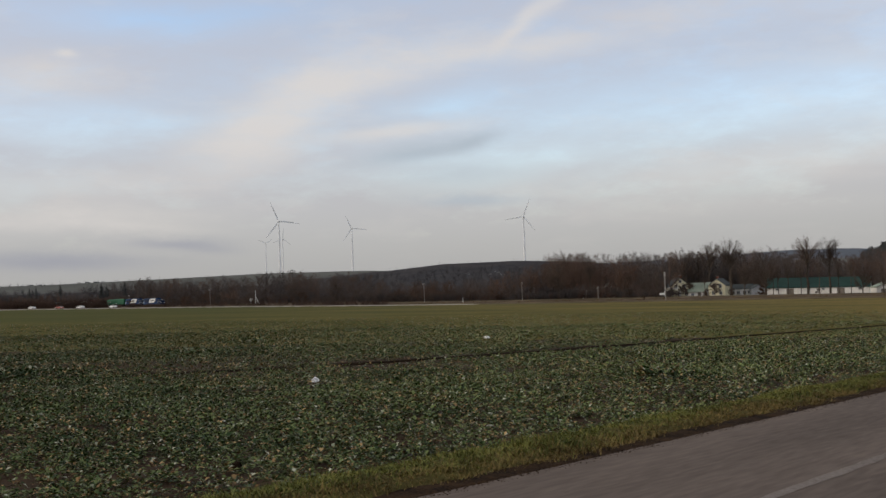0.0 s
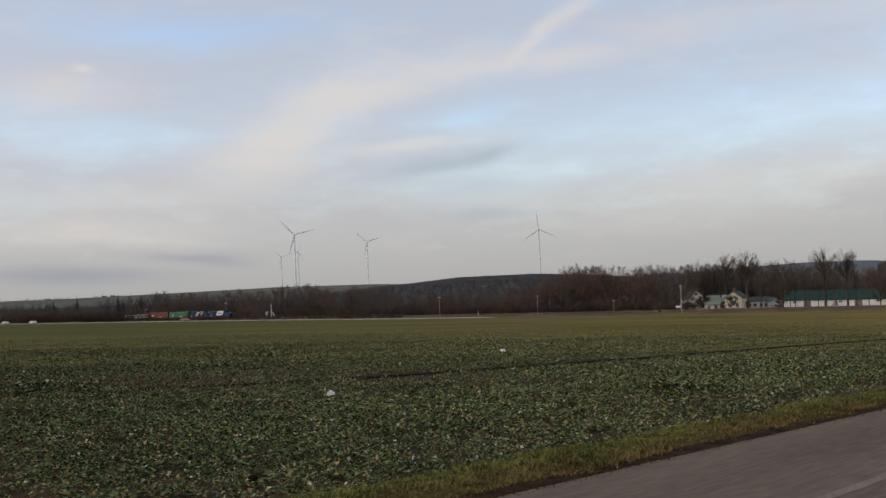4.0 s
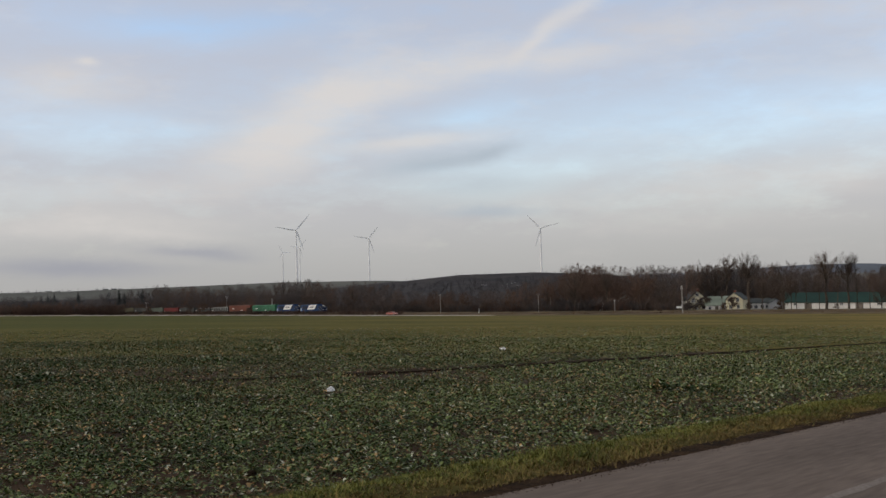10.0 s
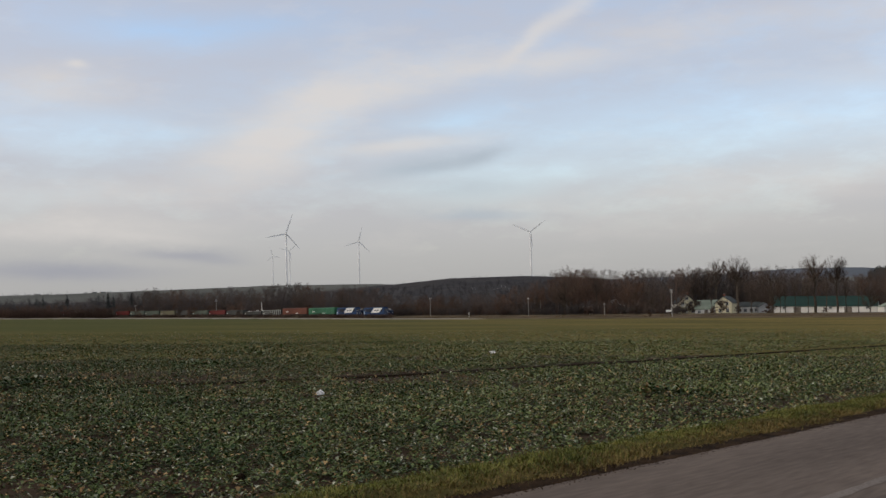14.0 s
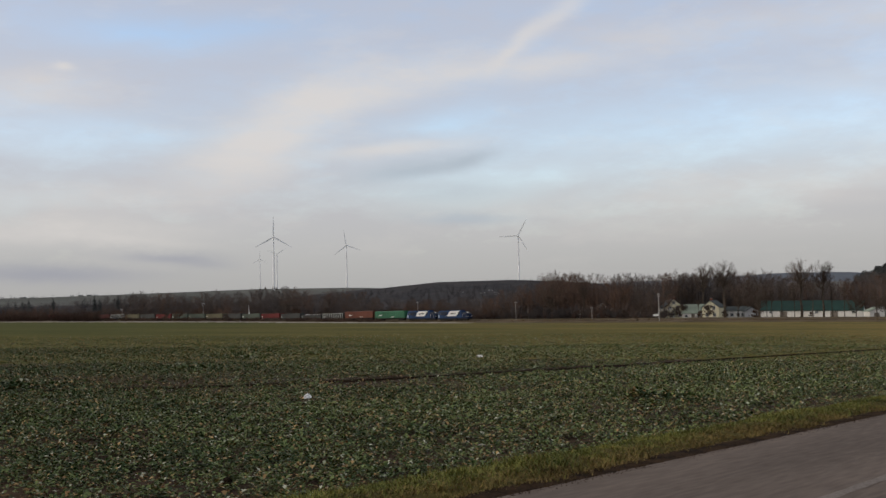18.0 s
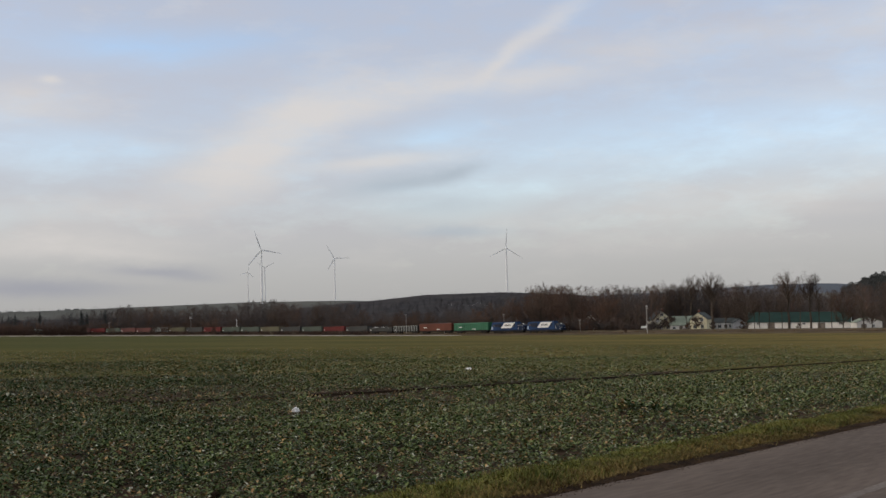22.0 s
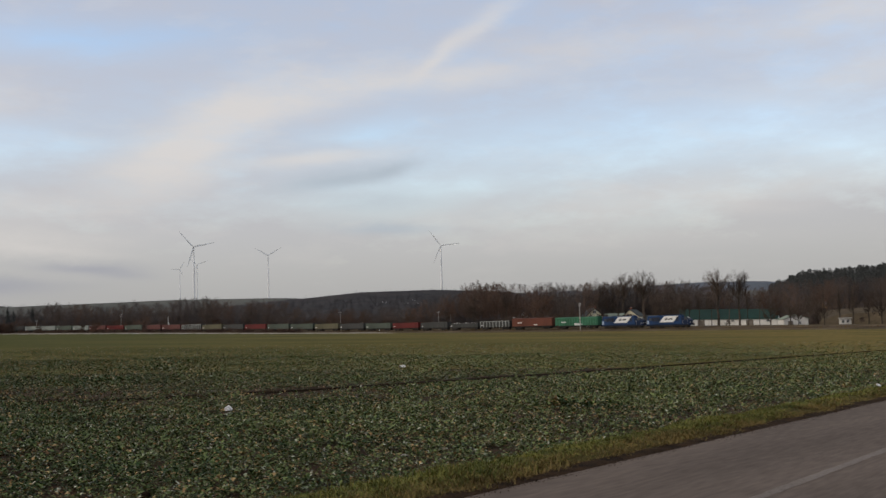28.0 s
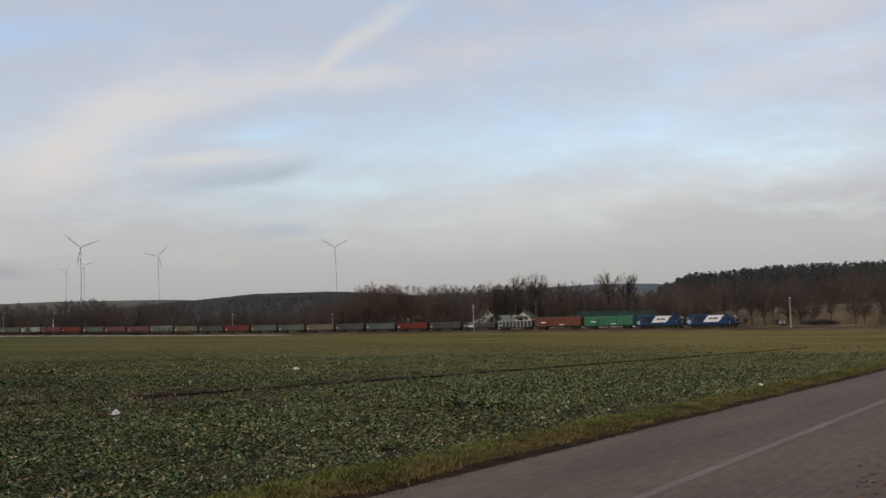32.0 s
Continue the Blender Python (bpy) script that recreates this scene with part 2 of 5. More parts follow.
M_VERGE = material("verge_earth", (0.034, 0.029, 0.010), (0.100, 0.085, 0.026), 1.5, 0.95, 0.8, fine=18, spec=0.04)
# near-black earth: the shade of the wheel rut is put into this colour
M_DARK_EARTH = material("dark_earth", (0.006, 0.004, 0.003), (0.030, 0.020, 0.012), 2.5, 0.95, 1.0, fine=25, spec=0.03)
M_ASPHALT = cracked(along_road(tune(material("asphalt", (0.073, 0.058, 0.050), (0.154, 0.121, 0.103), 0.8, 0.85, 0.3, fine=15, detail=9, spec=0.05, grain=1.0), 0.44, 1.02), 39.3, 0.14), 14.0, (0.075, 0.059, 0.050))
M_LINE = tune(material("worn_paint", (0.098, 0.079, 0.068), (0.215, 0.183, 0.163), 0.45, 0.8, 0.2, fine=26, detail=9, grain=1.0), 0.50, 1.05)
M_MEADOW = material("dry_meadow", (0.050, 0.039, 0.026), (0.150, 0.115, 0.075), 0.05, 0.95, fine=0.5, stretch=(1, 3, 1), spec=0.04)
M_LITTER = material("forest_floor", (0.022, 0.015, 0.010), (0.055, 0.036, 0.024), 0.05, 0.95, fine=0.6, spec=0.04)
# distant ground: aerial haze is put into these three base colours as blue-grey
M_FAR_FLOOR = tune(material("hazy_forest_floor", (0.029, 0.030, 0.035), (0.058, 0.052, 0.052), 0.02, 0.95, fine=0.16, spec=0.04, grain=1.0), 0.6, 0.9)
M_FARLAND_HAZE = material("far_fields_haze", (0.082, 0.086, 0.080), (0.122, 0.122, 0.112), 0.004, 0.95, fine=0.03, spec=0.04)
M_FARWOOD_HAZE = material("distant_woods_haze", (0.078, 0.092, 0.115), (0.120, 0.132, 0.155), 0.01, 0.95, fine=0.08, spec=0.04)
M_BARK = material("bark", (0.040, 0.032, 0.025), (0.11, 0.088, 0.070), 2, 0.95, 0.5, fine=14, vary=0.3)
M_TWIG = material("winter_twigs", (0.052, 0.040, 0.034), (0.125, 0.090, 0.070), 0.3, 0.95, fine=3, vary=0.25)
M_TWIG_WOOD = material("wood_twigs", (0.058, 0.051, 0.051), (0.122, 0.100, 0.092), 0.035, 0.95, fine=0.4)
M_TWIG_BROWN = material("brown_twigs", (0.064, 0.050, 0.043), (0.126, 0.094, 0.078), 0.035, 0.95, fine=0.4)
M_TWIG_RUST = material("rust_brown_twigs", (0.072, 0.048, 0.037), (0.140, 0.090, 0.068), 0.035, 0.95, fine=0.4)
M_TWIG_DARK = material("dark_twigs", (0.046, 0.041, 0.040), (0.092, 0.077, 0.070), 0.035, 0.95, fine=0.4)
M_TWIG_RED = material("russet_twigs", (0.055, 0.034, 0.024), (0.135, 0.082, 0.058), 0.3, 0.95, fine=2, vary=0.3)
# far twigs, greyed and blued: the haze of distance is in the colour
M_TWIG_HAZE = material("far_wood_twigs_haze", (0.040, 0.040, 0.046), (0.076, 0.070, 0.072), 0.02, 0.95, fine=0.2)
# dark green needles lightened towards grey: haze put into the colour
M_NEEDLE_HAZE = material("needles_haze", (0.053, 0.057, 0.057), (0.082, 0.086, 0.084), 0.2, 0.95, fine=2, vary=0.3, spec=0.03)


# ---- plan ----
RAIL_X, RAIL_Y, RAIL_TURN = 93.75, 372.25, radians(41.38)
RC, RS = math.cos(RAIL_TURN), math.sin(RAIL_TURN)


def on_rail(s, off=0.0):
    """Plan place s metres along the railway, off metres beyond it (seen from the verge)."""
    return RAIL_X + s * RC + off * RS, RAIL_Y - s * RS + off * RC


def beyond(x, y):
    return (x - RAIL_X) * RS + (y - RAIL_Y) * RC


def along(x, y):
    return (x - RAIL_X) * RC - (y - RAIL_Y) * RS


def road_off(s):
    """How far the main road's middle lies before the railway."""
    return -22 + 0.105 * min(s, 0.0) + 0.02 * max(s, 0.0)


def road_hit(az, side=0.0):
    """Distance s at which the ray of azimuth az meets the main road."""
    lo, hi = -900.0, 700.0
    for _ in range(50):
        mid = (lo + hi) / 2
        x, y = on_rail(mid, road_off(mid) + side)
        if math.degrees(math.atan2(x, y)) < az:
            lo = mid
        else:
            hi = mid
    return lo


def rail_hit(az, off=0.0):
    """Plan place where the ray of azimuth az (degrees) meets the line off metres beyond the railway."""
    x0, y0 = on_rail(0, off)
    t = math.tan(radians(az))
    return on_rail((t * y0 - x0) / (RC + t * RS), off)


def polar(az, d):
    return d * math.sin(radians(az)), d * math.cos(radians(az))


# elevation (degrees) of the land over eye level, by azimuth, at several distances
RINGS = (650, 1000, 1600, 2600, 3600, 4900)
AZS = (-90, -50, -22, -15, -9, -4, 0, 4, 8, 12, 17, 20, 22, 26, 32, 50, 90)
RELIEF = np.array((
    (0.0, 0.0, 0.35, 0.35, 0.3, 0.2, 0.1, 0.0, -0.1, -0.15, -0.25, -0.2, 0.1, 0.3, 0.35, 0.1, 0.0),
    (0.1, 0.2, 0.55, 0.55, 0.5, 0.4, 0.4, 0.3, 0.2, 0.2, 0.1, 0.45, 1.2, 1.42, 1.45, 0.6, 0.1),
    (0.2, 0.4, 0.85, 0.85, 0.8, 1.46, 1.80, 1.82, 1.55, 0.8, 0.7, 0.7, 0.9, 1.0, 1.0, 0.6, 0.2),
    (0.3, 0.8, 1.38, 1.53, 1.66, 1.62, 1.4, 1.4, 1.3, 1.1, 1.1, 1.1, 1.1, 1.0, 1.0, 0.7, 0.3),
    (0.4, 1.0, 1.42, 1.45, 1.50, 1.55, 1.5, 1.45, 1.5, 1.55, 1.75, 1.70, 1.5, 1.3, 1.3, 0.9, 0.4),
    (0.4, 1.0, 1.40, 1.40, 1.40, 1.40, 1.40, 1.40, 1.5, 1.5, 1.5, 1.50, 1.4, 1.3, 1.3, 0.9, 0.4)))


def smooth(a, b, x):
    x = min(max((x - a) / (b - a), 0.0), 1.0)
    return x * x * (3 - 2 * x)


def sag(x):
    return -0.5 * math.exp(-(x / 75.0) ** 2)


def rail_z(x):
    return SLOPE * x + 0.75 + sag(x)


def ground_z(x, y):
    plane = SLOPE * x
    u = beyond(x, y)
    if u < -95:
        return plane
    az, r = math.degrees(math.atan2(x, y)), math.hypot(x, y)
    s = along(x, y)
    w = u - road_off(s)
    dip = -1.9 * smooth(-95, -40, s) * smooth(-6, -2, w) * (1 - smooth(5, 10, w))
    bank = 0.55 * smooth(-9, -4, u) + 0.85 * smooth(4.5, 7, u) * (1 - 0.75 * smooth(12, 24, u))
    bank += 0.22 * smooth(-5.5, -2.5, w) * (1 - smooth(3, 7, w)) * (1 - smooth(-80, -50, s))
    near = plane + dip + bank + sag(x) * smooth(-95, -40, u) * (1 - smooth(25, 70, u))
    if abs(az) > 90 or r < 500:
        return near
    col = [np.interp(az, AZS, row) for row in RELIEF]
    hill = EYE_H + r * math.tan(radians(np.interp(r, RINGS, col)))
    e = smooth(20, 24, az)
    k = smooth(500 - 120 * e, 800 - 230 * e, r) * smooth(20, 160 - 60 * e, u) * smooth(90, 70, abs(az))
    return near * (1 - k) + hill * k


# ---- mesh makers ----
def mesh_of(name, pts, faces_each, mats, mat_ids=None):
    """A mesh from an (n, k, 3) array of separate k-cornered faces."""
    pts = np.asarray(pts, dtype=np.float32)
    n, k = pts.shape[:2]
    me = bpy.data.meshes.new(name)
    me.vertices.add(n * k)
    me.vertices.foreach_set("co", pts.reshape(-1))
    me.loops.add(n * k)
    me.loops.foreach_set("vertex_index", np.arange(n * k, dtype=np.int32))
    me.polygons.add(n)
    me.polygons.foreach_set("loop_start", np.arange(0, n * k, k, dtype=np.int32))
    for mt in mats:
        me.materials.append(mt)
    if mat_ids is not None:
        me.polygons.foreach_set("material_index", np.asarray(mat_ids, dtype=np.int32))
    me.update(calc_edges=True)
    me.validate()
    return me


def grid_mesh(name, rows, mats, pick=None):
    """A sheet from equal rows of points; pick(x, y) gives the material slot."""
    verts = [p for row in rows for p in row]
    w = len(rows[0])
    faces = [(i * w + j, i * w + j + 1, (i + 1) * w + j + 1, (i + 1) * w + j) for i in range(len(rows) - 1) for j in range(w - 1)]
    me = bpy.data.meshes.new(name)
    me.from_pydata(verts, [], faces)
    for mt in mats:
        me.materials.append(mt)
    if pick:
        for p in me.polygons:
            p.material_index = pick(p.center.x, p.center.y)
    me.update()
    return me


def part(name, bm, mat, parent=None, label="", smooth_it=False):
    """Links a bmesh (or a ready mesh) as one mesh object under a thing or a part."""
    if isinstance(bm, bmesh.types.BMesh):
        me = bpy.data.meshes.new(name)
        bmesh.ops.recalc_face_normals(bm, faces=bm.faces)
        bm.to_mesh(me)
        bm.free()
        me.materials.append(mat)
        if smooth_it:
            for p in me.polygons:
                p.use_smooth = True
    else:
        me = bm
        if mat and not me.materials:
            me.materials.append(mat)
    ob = new(name, me)
    if parent:
        ob.parent = parent
    if label:
        tagged(ob, label)
    return ob


def thing(name, label, category, group="", kind=""):
    e = new(name)
    return tagged(e, label, category, group, kind)


def block(bm, x0, x1, y0, y1, z0, z1, bevel=0.0):
    r = bmesh.ops.create_cube(bm, size=1.0, matrix=Matrix.LocRotScale(((x0 + x1) / 2, (y0 + y1) / 2, (z0 + z1) / 2), None, (x1 - x0, y1 - y0, z1 - z0)))
    if bevel:
        edges = list({e for v in r["verts"] for e in v.link_edges})
        bmesh.ops.bevel(bm, geom=edges, offset=bevel, segments=1, affect="EDGES")


def box(x0, x1, y0, y1, z0, z1, bevel=0.0):
    bm = bmesh.new()
    block(bm, x0, x1, y0, y1, z0, z1, bevel)
    return bm


def rod(bm, a, b, r0, r1=None, n=8):
    a, b = Vector(a), Vector(b)
    m = Matrix.Translation((a + b) / 2) @ (b - a).to_track_quat("Z", "Y").to_matrix().to_4x4()
    bmesh.ops.create_cone(bm, cap_ends=True, segments=n, radius1=r0, radius2=r0 if r1 is None else r1, depth=(b - a).length, matrix=m)


def rods(*items, n=8):
    bm = bmesh.new()
    for it in items:
        rod(bm, *it, n=n)
    return bm


def prism(outline, y0, y1):
    """An outline in x and z drawn out from y0 to y1."""
    bm = bmesh.new()
    a = [bm.verts.new((x, y0, z)) for x, z in outline]
    b = [bm.verts.new((x, y1, z)) for x, z in outline]
    n = len(outline)
    bm.faces.new(a), bm.faces.new(b[::-1])
    for i in range(n):
        bm.faces.new((a[i], b[i], b[(i + 1) % n], a[(i + 1) % n]))
    return bm


# ---- ground ----
def build_ground():
    az = [-180 + 6 * i for i in range(24)] + [-36 + 0.75 * i for i in range(112)] + [48 + 6 * i for i in range(23)]
    r = [0.3] + [3 * 1.085 ** i for i in range(92)]
    r = [v for v in r if v < 4900] + [4900]
    r = sorted(r + [300 + 4 * i for i in range(90)])
    rows = []
    for d in r:
        row = []
        for a in az:
            x, y = polar(a, d)
            row.append((x, y, ground_z(x, y)))
        rows.append(row)

    def pick(x, y):
        u, d = beyond(x, y), math.hypot(x, y)
        s = along(x, y)
        if u - road_off(s) < -4.5:
            return 0 if d < 45 else 1
        if u < 10:
            return 2
        a = math.degrees(math.atan2(x, y))
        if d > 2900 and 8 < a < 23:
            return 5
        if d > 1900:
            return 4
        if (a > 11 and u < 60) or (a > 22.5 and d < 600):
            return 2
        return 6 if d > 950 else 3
    me = grid_mesh("ground", rows, (M_SOIL, M_FAR_CROP, M_MEADOW, M_LITTER, M_FARLAND_HAZE, M_FARWOOD_HAZE, M_FAR_FLOOR), pick)
    tagged(new("ground", me), "open winter farmland with a green crop, falling gently away", "ground", kind="structure")


build_ground()

# ---- country road in front ----
ROAD_AZ = 39.3
RDX, RDY = math.sin(radians(ROAD_AZ)), math.cos(radians(ROAD_AZ))


def by_road(q, p):
    """q metres along the road, p metres to the left of the eye's line along it."""
    return q * RDX - p * RDY, q * RDY + p * RDX


def road_strip(name, p0, p1, lift, mat, label, category, q0=-30.0, q1=150.0, n=240, m=6, ragged=0.0, hump=0.0, freq=1.0):
    rows = []
    for i in range(n + 1):
        q = q0 + (q1 - q0) * i / n
        row = []
        for j in range(m + 1):
            f = j / m
            w0 = ragged * noise.noise((q * freq, 1.3, p0)) + 0.5 * ragged * noise.noise((q * freq * 4, 4.3, p0))
            w1 = ragged * noise.noise((q * freq, 7.7, p1)) + 0.5 * ragged * noise.noise((q * freq * 4, 2.2, p1))
            p = (p0 + w0) * (1 - f) + (p1 + w1) * f
            x, y = by_road(q, p)
            h = lift + hump * math.sin(math.pi * f) * (1 + 0.25 * noise.noise((q * 1.3, p * 2, 0)))
            row.append((x, y, SLOPE * x + h))
        rows.append(row)
    return tagged(new(name, grid_mesh(name, rows, (mat,))), label, category, kind="structure")


# brown edge earth, darkened to paint in the shade below the verge bank
M_SHOULDER = tune(material("shaded_edge_earth", (0.008, 0.005, 0.0035), (0.050, 0.029, 0.015), 3.5, 0.95, 1.0, fine=30, spec=0.03, grain=1.1), 0.58, 0.95)
road_strip("road", 1.6, 6.10, 0.030, M_ASPHALT, "narrow worn grey asphalt country road", "road", ragged=0.03)
road_strip("road_marking", 3.685, 3.815, 0.033, M_LINE, "worn, faded pale centre line on asphalt", "road marking", m=2, n=900, ragged=0.022, freq=4.0)
road_strip("road_shoulder", 6.07, 6.56, 0.024, M_SHOULDER, "earth along the asphalt edge, the verge's shade in its colour", "road shoulder", ragged=0.13, hump=0.012, m=8, n=1500, freq=3.1)
road_strip("verge", 6.47, 7.42, 0.03, M_VERGE, "grassy road verge, a low bank beside the field", "verge", ragged=0.12, hump=0.06, m=8, n=400)
road_strip("near_verge", -4.0, 1.66, 0.02, M_VERGE, "grassy road verge under the viewpoint", "verge", ragged=0.05, hump=0.01)


def far_road():
    rows = []
    for i in range(161):
        s = -620 + 6.2 * i
        row = []
        for off, h in ((-4.6, 0.02), (-2.8, 0.10), (0, 0.12), (2.8, 0.10)):
            x, y = on_rail(s, road_off(s) + off)
            row.append((x, y, ground_z(x, y) + h))
        rows.append(row)
    mt = material("far_asphalt", (0.24, 0.21, 0.18), (0.40, 0.36, 0.32), 0.05, 0.6, fine=1.5)
    tagged(new("main_road", grid_mesh("main_road", rows, (mt,))), "pale grey asphalt main road beyond the field", "road", kind="structure")


far_road()


def railway():
    ballast = material("ballast", (0.06, 0.05, 0.045), (0.16, 0.135, 0.12), 0.6, 0.95, 0.5, fine=9)
    steel = material("rail_steel", (0.10, 0.07, 0.055), (0.2, 0.15, 0.12), 1, 0.5, fine=9, metal=0.7)
    sleeper = material("sleeper", (0.05, 0.045, 0.04), (0.14, 0.125, 0.11), 1, 0.9, fine=6)
    rows = []
    for i in range(121):
        s = -620 + 8 * i
        row = []
        for off, h in ((-4.2, -0.75), (-1.9, -0.22), (1.9, -0.22), (4.2, -0.75)):
            x, y = on_rail(s, off)
            xc, _ = on_rail(s)
            row.append((x, y, rail_z(xc) + h))
        rows.append(row)
    track = thing("railway_track", "single railway track on a low ballast bank", "railway track", kind="structure")
    part("ballast", grid_mesh("ballast", rows, (ballast,)), ballast, track)
    for off in (-0.75, 0.75):
        bm = bmesh.new()
        for k in range(32):
            a, b = (on_rail(-620 + 30 * (k + e), off) for e in (0, 1))
            za, zb = (rail_z(on_rail(-620 + 30 * (k + e))[0]) - 0.09 for e in (0, 1))
            rod(bm, (*a, za), (*b, zb), 0.09, n=4)
        part("rail", bm, steel, track)
    pts = []
    for i in range(1400):
        s = -500 + 0.6 * i
        x, y = on_rail(s)
        z = rail_z(x) - 0.19
        c = [(x + RC * a * 0.12 + RS * b * 1.25, y - RS * a * 0.12 + RC * b * 1.25, z) for a, b in ((-1, -1), (1, -1), (1, 1), (-1, 1))]
        pts.append(c)
    part("sleepers", mesh_of("sleepers", pts, 4, (sleeper,)), sleeper, track)["kind"] = "stuff"


railway()


# ---- trees ----
def limbs(seed, height, spread, base=0.3, trunk=0.022, levels=3, kids=(9, 5, 4), reach=1.0):
    """Segments (start, end, r0, r1, level) of a bare tree that forks upwards."""
    rng = random.Random(seed)
    segs, tips = [], []

    def grow(p, d, length, r, level):
        n = 3 if level < 2 else 2
        q, pts = p.copy(), [p.copy()]
        for i in range(n):
            d = (d + Vector((rng.uniform(-1, 1), rng.uniform(-1, 1), rng.uniform(-0.4, 0.8))) * (0.07 if level == 0 else 0.2)).normalized()
            e = q + d * (length / n)
            f0, f1 = 1 - 0.75 * i / n, 1 - 0.75 * (i + 1) / n
            segs.append((q.copy(), e.copy(), r * f0, r * f1, level))
            q = e
            pts.append(q.copy())
        if level >= levels:
            tips.append((q, d))
            return
        k = kids[level] if level < len(kids) else 3
        for i in range(k):
            f = rng.uniform(base, 1.0) if level == 0 else rng.uniform(0.3, 1.0)
            j = min(int(f * n), n - 1)
            o = pts[j].lerp(pts[j + 1], f * n - j)
            side = Vector((rng.uniform(-1, 1), rng.uniform(-1, 1), 0))
            side.normalize()
            up = rng.uniform(0.35, 1.1)
            nd = (d * up + side * spread * (1.25 - 0.5 * f)).normalized()
            grow(o, nd, length * (0.34 + 0.18 * (1 - f)) * reach if level == 0 else length * rng.uniform(0.45, 0.65), r * (0.5 if level == 0 else 0.55) * (1.15 - 0.6 * f), level + 1)

    grow(Vector((0, 0, -0.2)), Vector((0, 0, 1)), height * 0.86, height * trunk, 0)
    return segs, tips


def ball_limbs(seed, height, base, radius, boughs=24, forks=5, trunk=0.017, lean=0.02):
    """Segments of a tree whose boughs fill a rounded crown from base (a share of the height) to the top."""
    rng = random.Random(seed)
    segs = []
    top = Vector((rng.uniform(-1, 1) * lean * height, rng.uniform(-1, 1) * lean * height, height * 0.8))
    n, q = 5, Vector((0, 0, -0.3))
    for i in range(n):
        e = Vector((0, 0, 0)).lerp(top, (i + 1) / n) + Vector((rng.uniform(-1, 1), rng.uniform(-1, 1), 0)) * 0.012 * height
        segs.append((q, e, height * trunk * (1 - 0.8 * i / n), height * trunk * (1 - 0.8 * (i + 1) / n), 0))
        q = e
    cz, rz = height * (base + 1) / 2, height * (1 - base) / 2
    for i in range(boughs):
        a, c = rng.uniform(0, 6.283), rng.uniform(-0.7, 1.0)
        k = rng.uniform(0.75, 1.0)
        r = max(0.0, 1 - abs(c) ** 2.6) ** 0.45
        goal = Vector((math.cos(a) * r * radius * k, math.sin(a) * r * radius * k, cz + rz * c * k))
        f = min(max((goal.z - 0.9 * Vector((goal.x, goal.y)).length) / top.z * rng.uniform(0.70, 0.95), base * 0.9), 0.96)
        o = Vector((0, 0, 0)).lerp(top, f)
        mid = o.lerp(goal, 0.5) + Vector((rng.uniform(-1, 1), rng.uniform(-1, 1), rng.uniform(-1.2, 0.4))) * 0.05 * height
        r0 = height * trunk * 0.34 * (1.15 - 0.5 * f)
        segs.append((o, mid, r0, r0 * 0.6, 1)), segs.append((mid, goal, r0 * 0.6, r0 * 0.15, 2))
        for j in range(forks):
            m = mid.lerp(goal, rng.uniform(-0.4, 0.9)) if j % 2 else o.lerp(mid, rng.uniform(0.4, 1.0))
            d = (goal - o).normalized() + Vector((rng.uniform(-1, 1), rng.uniform(-1, 1), rng.uniform(-0.5, 0.9))) * 0.9
            e = m + d.normalized() * (goal - o).length * rng.uniform(0.25, 0.5) - Vector((0, 0, cz))
            far = math.sqrt((e.x ** 2 + e.y ** 2) / radius ** 2 + e.z ** 2 / rz ** 2)
            if far > 1:
                e = e * (rng.uniform(0.9, 1.03) / far)
            segs.append((m, e + Vector((0, 0, cz)), r0 * 0.24, r0 * 0.06, 2))
    return segs


def prism_faces(segs, sides=3):
    """Quads (n, 4, 3) round the segments."""
    out = []
    for a, b, r0, r1, _ in segs:
        d = (b - a).normalized()
        u = d.orthogonal().normalized()
        v = d.cross(u)
        ring = [(u * math.cos(2 * math.pi * k / sides) + v * math.sin(2 * math.pi * k / sides)) for k in range(sides)]
        for k in range(sides):
            c0, c1 = ring[k], ring[(k + 1) % sides]
            out.append((a + c0 * r0, a + c1 * r0, b + c1 * r1, b + c0 * r1))
    return np.array([[tuple(p) for p in q] for q in out], dtype=np.float32)


